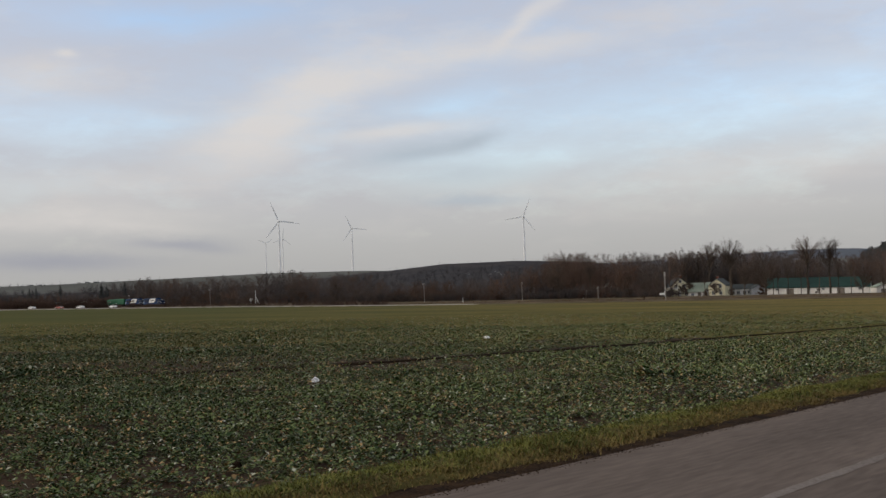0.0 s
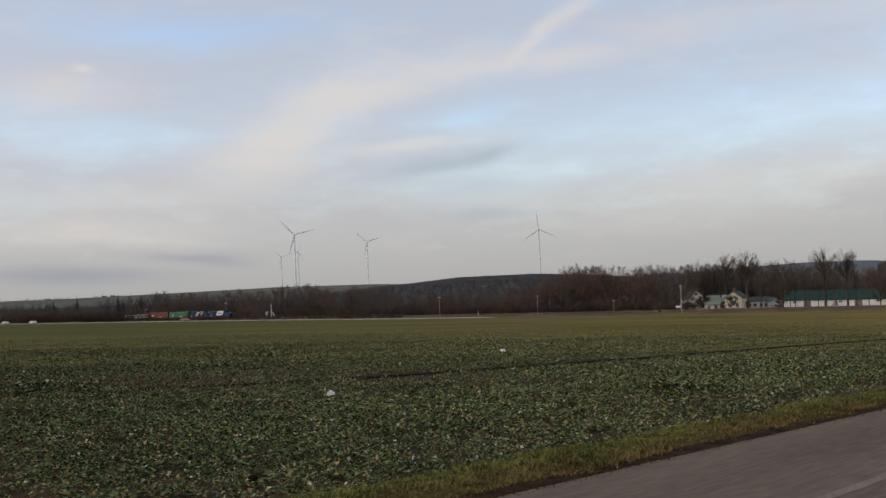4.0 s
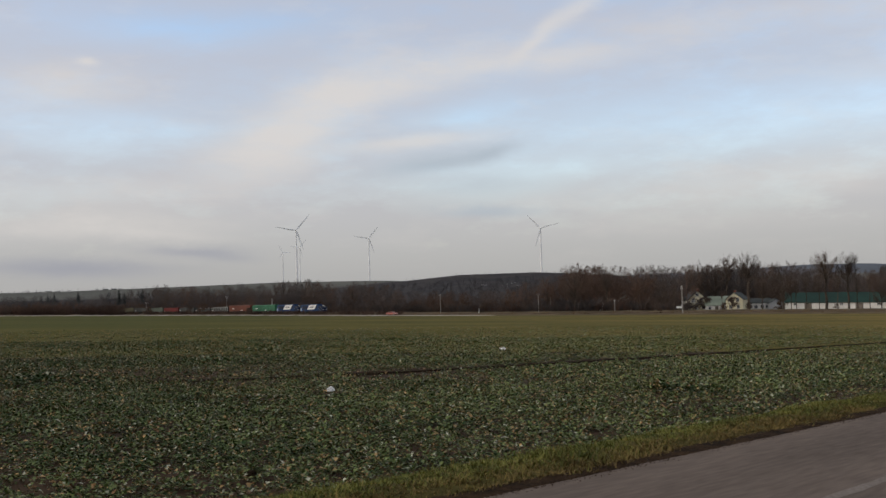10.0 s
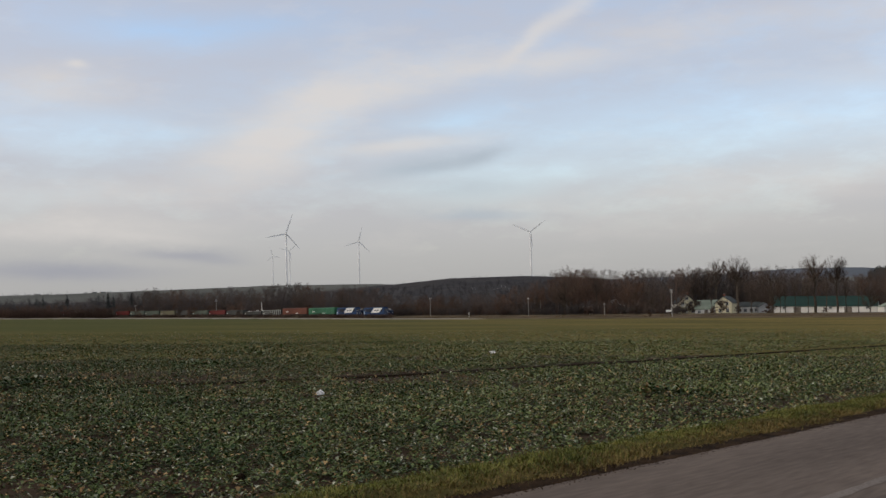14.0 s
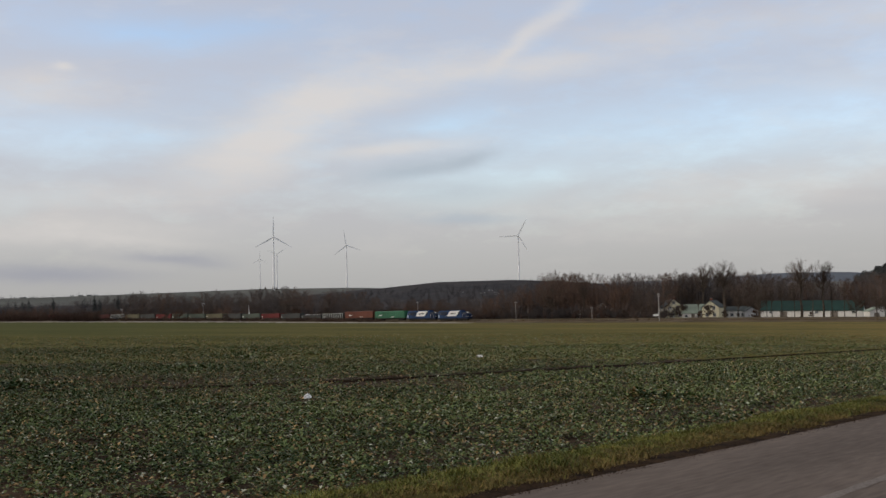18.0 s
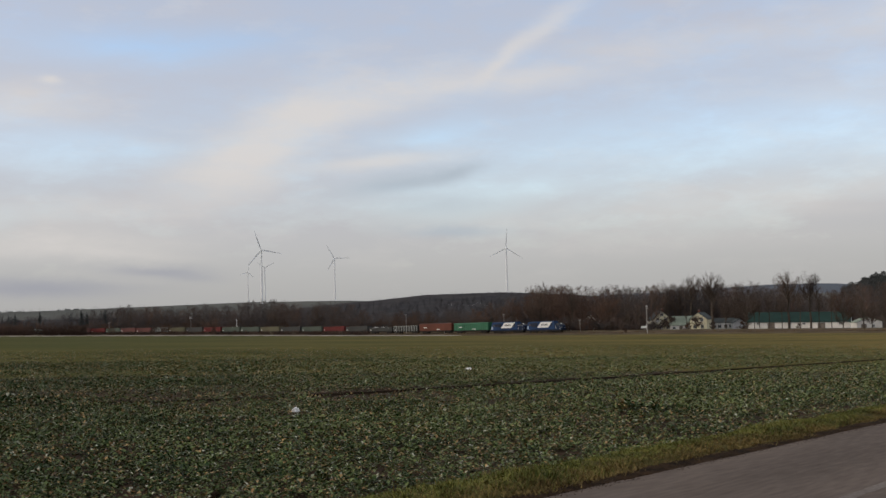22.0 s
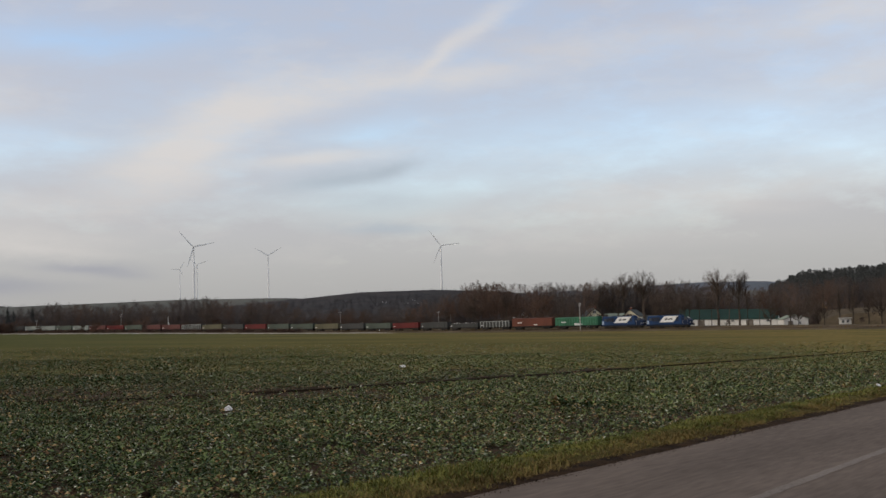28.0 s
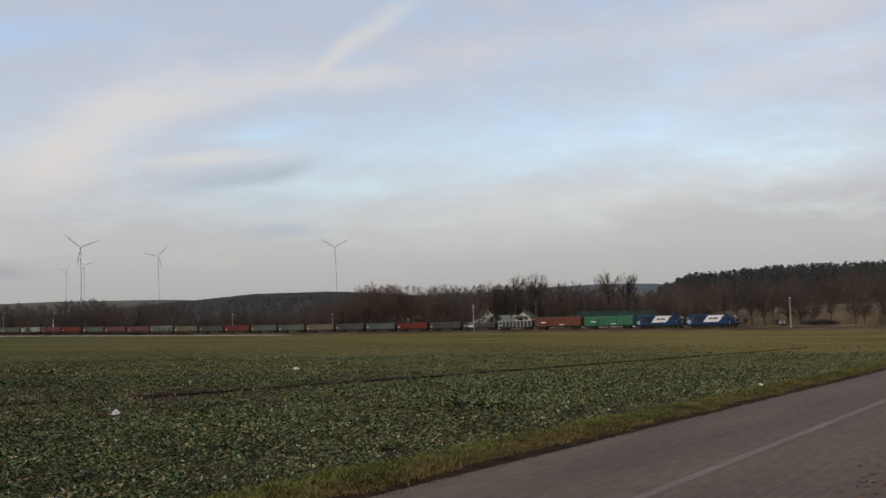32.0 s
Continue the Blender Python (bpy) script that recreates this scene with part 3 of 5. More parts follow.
def twig_faces(seed, segs, n, length, width, lift=0.3, loose=0.0, rim=0.0):
    """Thin triangles (n, 3, 3) that spring from the thin segments, with rim only towards the outside of the crown."""
    rng = np.random.default_rng(seed)
    thin = [s for s in segs if s[4] >= 2]
    a = np.array([tuple(s[0]) for s in thin])
    b = np.array([tuple(s[1]) for s in thin])
    i = rng.integers(0, len(thin), n)
    o = a[i] + (b - a)[i] * rng.random((n, 1))
    o = o + rng.normal(size=(n, 3)) * loose
    if rim:
        mid = (b.max(axis=0) + b.min(axis=0)) / 2
        far = np.linalg.norm((o - mid) / ((b.max(axis=0) - b.min(axis=0)) / 2), axis=1)
        keep = rng.random(n) < np.clip(far, 0, 1) ** rim
        o, i = o[keep], i[keep]
        n = len(o)
    d = rng.normal(size=(n, 3))
    d[:, 2] = np.abs(d[:, 2]) * 2 * lift + lift if lift else d[:, 2] * 0.7
    dd = (b - a)[i]
    d = d / np.linalg.norm(d, axis=1, keepdims=True) + dd / (np.linalg.norm(dd, axis=1, keepdims=True) + 1e-6)
    d /= np.linalg.norm(d, axis=1, keepdims=True)
    w = np.cross(d, rng.normal(size=(n, 3)))
    w /= np.linalg.norm(w, axis=1, keepdims=True) + 1e-9
    ln = length * rng.uniform(0.5, 1.2, (n, 1))
    w *= width / 2 * rng.uniform(0.6, 1.3, (n, 1))
    return np.stack([o + w, o - w, o + d * ln], 1)


TREE_KINDS = {}


def tree_meshes(key, seed, height, spread, base, twigs, length, width, twig_mat, levels=3, kids=(9, 5, 4), trunk=0.022, reach=1.0):
    segs = ball_limbs(seed, height, base, spread, kids[0], kids[1], trunk) if reach == 0 else limbs(seed, height, spread, base, trunk, levels, kids, reach)[0]
    thick = [s for s in segs if s[4] < 2]
    fine = [s for s in segs if s[4] >= 2]
    t = mesh_of("trunk", prism_faces(thick, 6), 4, (M_BARK,))
    f = prism_faces(fine, 3)
    f = np.concatenate([f[:, (0, 1, 2)], f[:, (0, 2, 3)]])
    c = mesh_of("crown", np.concatenate([f, twig_faces(seed, segs, twigs, length, width, 0.0 if reach == 0 else 0.3, 0.16 if reach == 0 else 0.1, 1.5 if reach == 0 else 0.0)]), 3, (twig_mat,))
    top = float(np.quantile([v.co.z for v in c.vertices], 0.995))
    TREE_KINDS[key] = (t, c, top)


def plant_tree(key, x, y, height, turn, label, group="", z=None, name="bare_tree", wide=1.0):
    t, c, h = TREE_KINDS[key]
    e = thing(name, label, "tree", group)
    k = height / h
    for nm, me in (("trunk", t), ("crown", c)):
        o = part(nm, me, None, e)
        o.scale = (k * wide, k * wide, k)
    e.matrix_world = pose(x, y, ground_z(x, y) if z is None else z, 0, 0, turn)
    return e


tree_meshes("lime", 3, 20, 3.9, 0.58, 15000, 0.45, 0.017, M_TWIG, kids=(40, 9), trunk=0.019, reach=0)
tree_meshes("lime_b", 8, 20, 3.3, 0.60, 13000, 0.45, 0.017, M_TWIG, kids=(36, 9), trunk=0.018, reach=0)
tree_meshes("round", 14, 15, 5.0, 0.22, 15000, 0.55, 0.022, M_TWIG, kids=(36, 8), trunk=0.016, reach=0)
tree_meshes("round_b", 21, 15, 4.4, 0.18, 15000, 0.55, 0.022, M_TWIG, kids=(36, 8), trunk=0.016, reach=0)
tree_meshes("slim", 33, 14, 2.1, 0.3, 3600, 0.7, 0.03, M_TWIG, kids=(22, 5), trunk=0.019, reach=0)
tree_meshes("stem", 37, 14, 1.9, 0.5, 3200, 0.5, 0.02, M_TWIG, kids=(20, 6), trunk=0.013, reach=0)
tree_meshes("russet", 41, 10, 3.6, 0.14, 13000, 0.5, 0.020, M_TWIG_RED, kids=(36, 8), trunk=0.015, reach=0)
tree_meshes("shrub", 52, 5, 1.2, 0.03, 1500, 0.9, 0.06, M_TWIG, kids=(14, 5, 3), trunk=0.014)
tree_meshes("shrub_red", 57, 5, 1.2, 0.03, 1600, 0.9, 0.06, M_TWIG_RED, kids=(14, 5, 3), trunk=0.014)


def conifer_faces(seed, height, radius, layers, per):
    """Triangles of drooping needle sprays round a stem."""
    rng = np.random.default_rng(seed)
    out = []
    for i in range(layers):
        f = i / layers
        z0 = height * (0.08 + 0.92 * f)
        r = radius * (1 - f) ** 0.85 * rng.uniform(0.8, 1.15) + 0.1
        for k in range(per):
            a = rng.uniform(0, 2 * math.pi)
            rr = r * rng.uniform(0.7, 1.1)
            c, s = math.cos(a), math.sin(a)
            zt = z0 + rng.uniform(-0.03, 0.03) * height
            w = 0.45 * rr * rng.uniform(0.6, 1.1)
            tip = (c * rr, s * rr, zt - 0.25 * rr)
            out.append(((0, 0, zt + 0.12 * rr), tip, (c * rr * 0.75 - s * w, s * rr * 0.75 + c * w, zt - 0.22 * rr)))
            out.append(((0, 0, zt + 0.12 * rr), (c * rr * 0.75 + s * w, s * rr * 0.75 - c * w, zt - 0.22 * rr), tip))
    return np.array(out, dtype=np.float32)


sp = mesh_of("crown", conifer_faces(5, 12, 2.6, 22, 12), 3, (M_NEEDLE_HAZE,))
bm = rods(((0, 0, -0.3), (0, 0, 11), 0.2, 0.03))
st = bpy.data.meshes.new("trunk")
bm.to_mesh(st), bm.free()
st.materials.append(M_BARK)
TREE_KINDS["spruce"] = (st, sp, 12.0)

M_HEDGE = material("hedge_twigs", (0.042, 0.028, 0.023), (0.125, 0.080, 0.062), 0.06, 0.95, fine=0.6)
M_WEEDS = material("dry_weeds", (0.07, 0.045, 0.02), (0.20, 0.14, 0.07), 0.1, 0.95, fine=0.8)

# skyline of the woods: azimuth, elevation of the tree tops
WOOD_TOP = ((-24, 1.25), (-21.6, 1.23), (-19, 1.2), (-16.5, 1.38), (-15.6, 1.55), (-14.8, 1.55), (-13.7, 1.45), (-11.5, 1.52), (-9.6, 1.53), (-7.6, 1.68), (-6.5, 1.42), (-5.3, 1.47), (-4.2, 1.42),
            (-2.5, 1.0), (-0.2, 0.92), (2.4, 0.95), (4.2, 1.5), (5.8, 2.05), (7.3, 1.85), (9, 1.82), (10.4, 1.74), (11.3, 1.74), (12.7, 1.72), (14.3, 1.68), (15.6, 1.7), (17.2, 1.52), (18.5, 1.36), (20, 1.34),
            (21.5, 1.45), (24, 1.7), (26.6, 1.85), (28, 1.8), (30, 1.85), (34, 1.8))


def wood_height(az, d, g):
    e = np.interp(az, [p[0] for p in WOOD_TOP], [p[1] for p in WOOD_TOP])
    return EYE_H + d * math.tan(radians(e)) - g


def flat_faces(segs):
    """One thin triangle for each fine segment."""
    out = []
    for a, b, r0, r1, _ in segs:
        u = (b - a).normalized().orthogonal().normalized() * r0
        out.append((tuple(a + u), tuple(a - u), tuple(b)))
    return np.array(out, dtype=np.float32)


def wood_kit(seed):
    """Light bare trees, 1 m high: limbs and twigs as triangles."""
    segs = ball_limbs(seed, 14, 0.15 + 0.04 * (seed % 5), 3.6 + 0.5 * (seed % 4), 20, 4, 0.013)
    f = prism_faces([g for g in segs if g[4] < 2], 3)
    p = np.concatenate([f[:, (0, 1, 2)], f[:, (0, 2, 3)], flat_faces([g for g in segs if g[4] >= 2]), twig_faces(seed, segs, 3200, 0.55, 0.055, 0.0, 0.22, 1.2)])
    return p / np.quantile(p[..., 2], 0.995)


def bush_kit(seed):
    """A bush of many stems from the ground, 1 m high."""
    rng = random.Random(seed)
    segs = []
    for i in range(9):
        a, b = rng.uniform(0, 6.283), rng.uniform(0.1, 0.7)
        o = Vector((rng.uniform(-1, 1), rng.uniform(-1, 1), 0))
        d = Vector((math.cos(a) * b, math.sin(a) * b, 1)).normalized()
        e = o + d * rng.uniform(2.5, 5)
        segs.append((o, e, 0.06, 0.02, 2))
        for k in range(4):
            m = o.lerp(e, rng.uniform(0.15, 0.9))
            segs.append((m, m + Vector((rng.uniform(-1, 1), rng.uniform(-1, 1), rng.uniform(0.3, 1.2))) * 1.1, 0.03, 0.01, 2))
    p = np.concatenate([flat_faces(segs), twig_faces(seed, segs, 520, 0.8, 0.085)])
    return p / p[..., 2].max()


def thinned(kits, k):
    """Lighter copies of kits for far or low growth: every k-th triangle, made wider to keep the mass."""
    out = []
    for p in kits:
        q = p[::k].copy()
        mid = q.mean(axis=1, keepdims=True)
        q[..., :2] = mid[..., :2] + (q[..., :2] - mid[..., :2]) * k ** 0.5
        out.append(q)
    return out


KITS = [wood_kit(100 + i) for i in range(8)]
BUSHES = [bush_kit(i) for i in range(6)]
LOW_BUSHES = thinned(BUSHES, 3)


def wood(name, label, count, az0, az1, pick_place, mats, seed, low=0.82, fixed=None, kits=None):
    """Many trees in one mesh; neighbours tend to share one of the materials."""
    rng = random.Random(seed)
    out, ids = [], []
    for i in range(count):
        az = rng.uniform(az0, az1)
        x, y = pick_place(az, rng)
        g = ground_z(x, y)
        h = (fixed(rng) if fixed else wood_height(az, math.hypot(x, y), g) * rng.uniform(low, 1.0) * 1.1)
        if h < 0.4:
            continue
        a = rng.uniform(0, 2 * math.pi)
        k = (kits or KITS)[rng.randrange(len(kits or KITS))]
        c, s = math.cos(a), math.sin(a)
        w = h * rng.uniform(0.85, 1.2)
        p = np.empty_like(k)
        p[..., 0] = (k[..., 0] * c - k[..., 1] * s) * w + x
        p[..., 1] = (k[..., 0] * s + k[..., 1] * c) * w + y
        p[..., 2] = k[..., 2] * h + g
        out.append(p)
        f = 0.5 + 0.9 * noise.noise((x * 0.03, y * 0.03, seed * 3.7)) + rng.uniform(-0.3, 0.3)
        ids.append(np.full(len(k), min(max(int(f * len(mats)), 0), len(mats) - 1), dtype=np.int32))
    me = mesh_of(name, np.concatenate(out), 3, mats, np.concatenate(ids))
    return tagged(new(name, me), label, "woodland", kind="stuff")


MIXED = (M_TWIG_DARK, M_TWIG_WOOD, M_TWIG_BROWN, M_TWIG_WOOD, M_TWIG_RUST)
SCRUB = (M_TWIG_WOOD, M_TWIG_BROWN, M_TWIG_RUST)
wood("woodland", "bare brown winter woodland behind the railway", 370, -16.5, 11.5, lambda az, r: rail_hit(az, r.choice((20, 35, 60, 95)) + r.uniform(0, 25)), MIXED, 1, 0.7)
wood("woodland", "bare brown winter woodland behind farm buildings", 170, 11, 22, lambda az, r: rail_hit(az, 75 + r.uniform(0, 130)), MIXED, 2, 0.72)
wood("woodland", "bare trees along the foot of a pine hill", 170, 20.8, 34, lambda az, r: polar(az, r.uniform(590, 770)), MIXED, 3, 0.6)
# the valley, slope and crest trees below carry haze in their twig colour
wood("woodland", "bare trees in the valley, greyed for haze", 150, -24, -15.5, lambda az, r: polar(az, r.uniform(800, 1100)), (M_TWIG_HAZE, M_TWIG_WOOD), 4, 0.6, kits=thinned(KITS, 2))
wood("woodland", "dark wooded slope in the distance", 420, -5, 9, lambda az, r: polar(az, r.uniform(1080, 1420)), (M_TWIG_HAZE,), 5, fixed=lambda r: r.uniform(6, 10), kits=thinned(KITS, 5))
wood("woodland", "wooded crest of a distant ridge", 520, -5.5, 9, lambda az, r: polar(az, r.uniform(1420, 1600)), (M_TWIG_HAZE,), 15, fixed=lambda r: r.uniform(2.4, 3.6), kits=thinned(KITS, 9))
wood("woodland", "small trees on a far hilltop", 110, -22.5, -15.5, lambda az, r: polar(az, r.uniform(2450, 2750)), (M_TWIG_HAZE,), 16, fixed=lambda r: r.choice((3, 4, 5, 7)) * r.uniform(0.7, 1.2), kits=thinned(KITS, 6))
wood("undergrowth", "dense brown undergrowth at the edge of the wood", 460, -17, 11, lambda az, r: rail_hit(az, 14 + r.uniform(0, 32)), SCRUB, 9, fixed=lambda r: r.uniform(3.0, 7.5), kits=BUSHES)
wood("undergrowth", "brown bushes round the farm buildings", 130, 14, 22.6, lambda az, r: rail_hit(az, 62 + r.uniform(0, 40)), SCRUB, 10, fixed=lambda r: r.uniform(3, 7), kits=BUSHES)
wood("undergrowth", "brown scrub on the valley floor", 200, -24, -14, lambda az, r: polar(az, r.uniform(700, 860)), SCRUB, 12, fixed=lambda r: r.uniform(5, 9), kits=BUSHES)
wood("hedge", "dense brown hedge in front of the railway", 250, -25, -16.9, lambda az, r: rail_hit(az, -8 + r.uniform(-2.0, 2.5)), (M_HEDGE,), 6, fixed=lambda r: r.uniform(4, 6.3), kits=BUSHES)
wood("hedge", "low brown scrub along the railway bank", 330, -17.5, 12, lambda az, r: rail_hit(az, 9 + r.uniform(-2, 4)), (M_HEDGE, M_TWIG_DARK, M_TWIG_BROWN), 7, fixed=lambda r: r.uniform(1.5, 4.2), kits=BUSHES)
wood("dry_weeds", "tall brown weeds before the railway", 420, -18, -3, lambda az, r: rail_hit(az, -6.5 + r.uniform(-2, 1.5)), (M_HEDGE,), 14, fixed=lambda r: r.uniform(1.3, 2.5), kits=LOW_BUSHES)
wood("dry_weeds", "low dry weeds along the railway bank", 420, -17.5, 34, lambda az, r: rail_hit(az, -6.0 + r.uniform(-1.5, 1.5)), (M_WEEDS,), 13, fixed=lambda r: r.uniform(0.5, 1.1), kits=LOW_BUSHES)


def pine_kit(seed):
    rng = np.random.default_rng(seed)
    out = []
    for k in range(150):
        f = rng.uniform(0.18, 1.0)
        r = 0.02 + 0.17 * (1 - (abs(f - 0.5) / 0.52) ** 2.5) * rng.uniform(0.3, 1.0)
        a = rng.uniform(0, 6.283)
        o = np.array((math.cos(a) * r, math.sin(a) * r, f * 0.97))
        for _ in range(3):
            t = rng.normal(size=(3, 3)) * 0.022
            t[:, 2] *= 0.6
            out.append(o + t)
    segs = [(Vector((0, 0, 0)), Vector((0, 0, 0.93)), 0.014, 0.004, 0)]
    f = prism_faces(segs, 3)
    return np.concatenate([np.concatenate([f[:, (0, 1, 2)], f[:, (0, 2, 3)]]), np.array(out)])


PINES = [pine_kit(i) for i in range(5)]
wood("pine_forest", "dark green pine forest on a low hill", 1150, 20.5, 36, lambda az, r: polar(az, r.uniform(760, 1010)), (M_NEEDLE_HAZE,), 8, fixed=lambda r: r.uniform(15.2, 17.6), kits=PINES)

rng = random.Random(5)
for az, off, el, key, wide in ((17.93, 14, 2.37, "lime", 1.25), (18.94, 16, 2.25, "lime_b", 1.25), (14.32, 34, 2.42, "lime", 1.3), (13.31, 60, 2.33, "lime_b", 1.15), (12.11, 70, 2.02, "slim", 1.2), (12.75, 72, 1.95, "slim", 1.2), (11.5, 66, 1.9, "lime_b", 0.9)):
    x, y = rail_hit(az, off)
    h = EYE_H + math.hypot(x, y) * math.tan(radians(el)) - ground_z(x, y)
    plant_tree(key, x, y, h, rng.uniform(0, 360), "tall bare roadside tree with a round crown", "tall trees by the farm", wide=wide)
for az, off, h, key in ((16.55, 22, 12, "stem"), (17.0, 24, 14, "stem"), (17.35, 75, 14, "round"), (15.6, 60, 14.5, "round_b"), (15.1, 75, 14, "round"), (19.35, 22, 13, "stem"), (19.9, 16, 12.5, "stem"), (20.4, 18, 12.5, "russet"),
                        (21.7, 22, 9.5, "round"), (21.35, 7, 11, "round"), (22.25, 8, 10, "slim"), (22.9, 7, 12, "round_b"), (17.6, 12, 12, "stem"), (16.15, 60, 14, "round_b"), (18.45, 14, 13, "stem"), (13.05, 14, 8, "stem"), (14.35, 16, 11, "stem"), (14.95, 18, 10, "slim"), (15.95, 18, 16, "round"), (16.3, 24, 12, "stem"), (10.7, 12, 9, "slim"), (10.2, 14, 10.5, "round_b"), (22.6, 30, 9, "round_b"), (23.6, 26, 14, "slim"), (24.2, 24, 14, "slim"), (25.5, 14, 13.5, "round"), (25.9, 20, 13, "slim"), (26.6, 22, 14, "round_b"), (27.8, 14, 11, "round"),
                        (29.7, 12, 13, "round_b"), (30.1, 18, 12, "round"), (28.6, 30, 11, "slim"), (24.9, 30, 12, "slim"), (27.2, 30, 12.5, "round_b"), (31.3, 24, 13, "round"), (5.8, 18, 17.5, "round"), (7.4, 22, 16, "lime_b"), (9.3, 20, 13, "russet"), (4.4, 24, 12.5, "russet"), (2.5, 20, 9.5, "russet"),
                        (0.2, 20, 9, "russet"), (-1.5, 22, 9, "russet"), (-3.3, 22, 9, "round_b"), (-7.6, 24, 15.5, "round"), (-5.5, 26, 13, "round_b"), (-9.6, 24, 10, "round"), (-11.4, 30, 12, "round_b"), (-14.7, 40, 13, "lime")):
    x, y = rail_hit(az, off)
    plant_tree(key, x, y, h, rng.uniform(0, 360), "russet-brown bare tree with fine twigs" if key == "russet" else "dark bare winter tree beside the railway", "trees along the railway")
for az, off, h, key in ((-13.0, -8, 5.6, "shrub_red"), (-13.6, -8, 4.5, "shrub"), (-16.9, -9, 5, "shrub"), (-15.6, -9, 4, "shrub_red"), (-10.7, -7, 3.6, "shrub"), (10.0, -6, 1.7, "shrub_red"), (9.4, 8, 3, "shrub"), (-7.2, 8, 5, "shrub_red"), (1.2, 8, 4, "shrub"), (11.95, 26, 4.6, "shrub"), (12.3, 24, 5.5, "shrub"), (11.4, 22, 3.2, "shrub"), (13.5, 24, 5.2, "shrub"), (13.15, 22, 3.0, "shrub_red"), (14.3, 22, 3.0, "shrub"), (15.9, 22, 4.5, "shrub_red"), (18.4, 20, 2.2, "shrub"), (24.6, 10, 2.2, "shrub"), (26.1, 6, 1.9, "shrub"), (26.42, 6, 1.7, "shrub_red")):
    x, y = rail_hit(az, off)
    plant_tree(key, x, y, h, rng.uniform(0, 360), "bare brown shrub at the foot of the railway bank", "shrubs by the railway", name="shrub")
for az, d, h in ((-18.9, 790, 16), (-17.0, 770, 17), (-16.75, 780, 15), (-15.9, 720, 16), (-20.3, 800, 14), (-20.0, 810, 15), (-15.5, 730, 11), (-19.1, 800, 11)):
    x, y = polar(az, d)
    plant_tree("spruce", x, y, h, rng.uniform(0, 360), "dark green spruce in the valley", "spruces in the valley", name="spruce")


# ---- wind turbines ----
M_TOWER = material("turbine_paint", (0.76, 0.77, 0.78), (0.86, 0.87, 0.88), 0.05, 0.5, fine=1.0)


def wind_turbine(az, d, hub_el, label, span=1.0):
    x, y = polar(az, d)
    hub = EYE_H + d * math.tan(radians(hub_el))
    g = ground_z(x, y)
    e = thing("wind_turbine", label, "wind turbine", "wind turbines on the hill")
    e.matrix_world = pose(x, y, g - 1.0, 0, 0, -az)
    hh = hub - g + 1.0
    part("tower", rods(((0, 0, 0), (0, 0, hh - 1.5), 2.3, 1.3), n=16), M_TOWER, e)
    bm = box(-1.7, 1.7, -3.2, 7.5, hh - 1.8, hh + 1.9, 0.5)
    part("nacelle", bm, M_TOWER, e)
    bm = bmesh.new()
    bmesh.ops.create_uvsphere(bm, u_segments=12, v_segments=8, radius=1.7, matrix=Matrix.Diagonal((1, 1.4, 1, 1)))
    rotor = part("rotor", bm, M_TOWER, e)
    outline = ((-0.9, 0.0), (-1.1, 3.5), (-1.9, 9.0), (-1.2, 26.0), (-0.3, 45.0), (0.35, 45.0), (0.9, 26.0), (1.1, 9.0), (1.0, 3.5), (0.9, 0.0))
    me = None
    for k in range(3):
        if me is None:
            bl = part("blade", prism(outline, -0.28, 0.28), M_TOWER, rotor)
            me = bl.data
        else:
            bl = part("blade", me, M_TOWER, rotor)
        bl.matrix_basis = pose(0, 0, 0, 0, 120 * k, 0) @ Matrix.Diagonal((span, 1, span, 1))
    rotor.location = (0, -4.6, hh)
    return rotor, hh


ROTORS = [wind_turbine(-8.29, 2480, 4.26, "white three-bladed wind turbine turning"),
          wind_turbine(-4.62, 3350, 3.78, "white three-bladed wind turbine turning, farther off"),
          wind_turbine(4.16, 2630, 4.05, "white three-bladed wind turbine behind a wooded ridge"),
          wind_turbine(-8.98, 4550, 3.16, "small hazy wind turbine far away", 0.72),
          wind_turbine(-8.13, 4250, 3.38, "hazy wind turbine far away", 0.85)]
# rotor phases: seconds and degrees, clockwise
PHASES = (((0, -22), (0.4, 0), (2.6, 120), (6, 305), (9, 466), (13, 684), (19, 1016), (23, 1236), (28, 1518), (32, 1750)),
          ((0, -24), (0.4, -2), (2.6, 118), (6, 300), (9, 466), (13, 680), (19, 1006), (23, 1225), (28, 1500), (32, 1723)),
          ((0, 22), (3, 180), (6, 347), (9, 502), (13, 720), (19, 1042), (23, 1258), (28, 1524), (32, 1741)),
          ((0, -301), (6, 79), (23, 1157), (32, 1721)), ((0, -352), (6, 32), (23, 1085), (32, 1633)))


# ---- train ----
def paint(name, c, dirt=0.35):
    return material(name, tuple(v * (1 - dirt) for v in c), c, 0.35, 0.55, fine=3.5, stretch=(1, 1, 0.35))


M_IRON = material("black_iron", (0.010, 0.010, 0.010), (0.04, 0.036, 0.032), 1.0, 0.7, fine=8)
M_BLUE = paint("deep_blue_paint", (0.013, 0.042, 0.118))
M_NAVY = paint("navy_paint", (0.008, 0.020, 0.055))
M_PALE_BLUE = paint("pale_blue_paint", (0.30, 0.38, 0.50))
M_WHITE = paint("off_white_paint", (0.70, 0.70, 0.68), 0.12)
M_GLASS = material("dark_glass", (0.02, 0.024, 0.03), (0.04, 0.045, 0.05), 1, 0.3, spec=0.35)
M_LAMP = material("headlamp_glass", (0.75, 0.74, 0.68), (0.85, 0.84, 0.78), 1, 0.2)


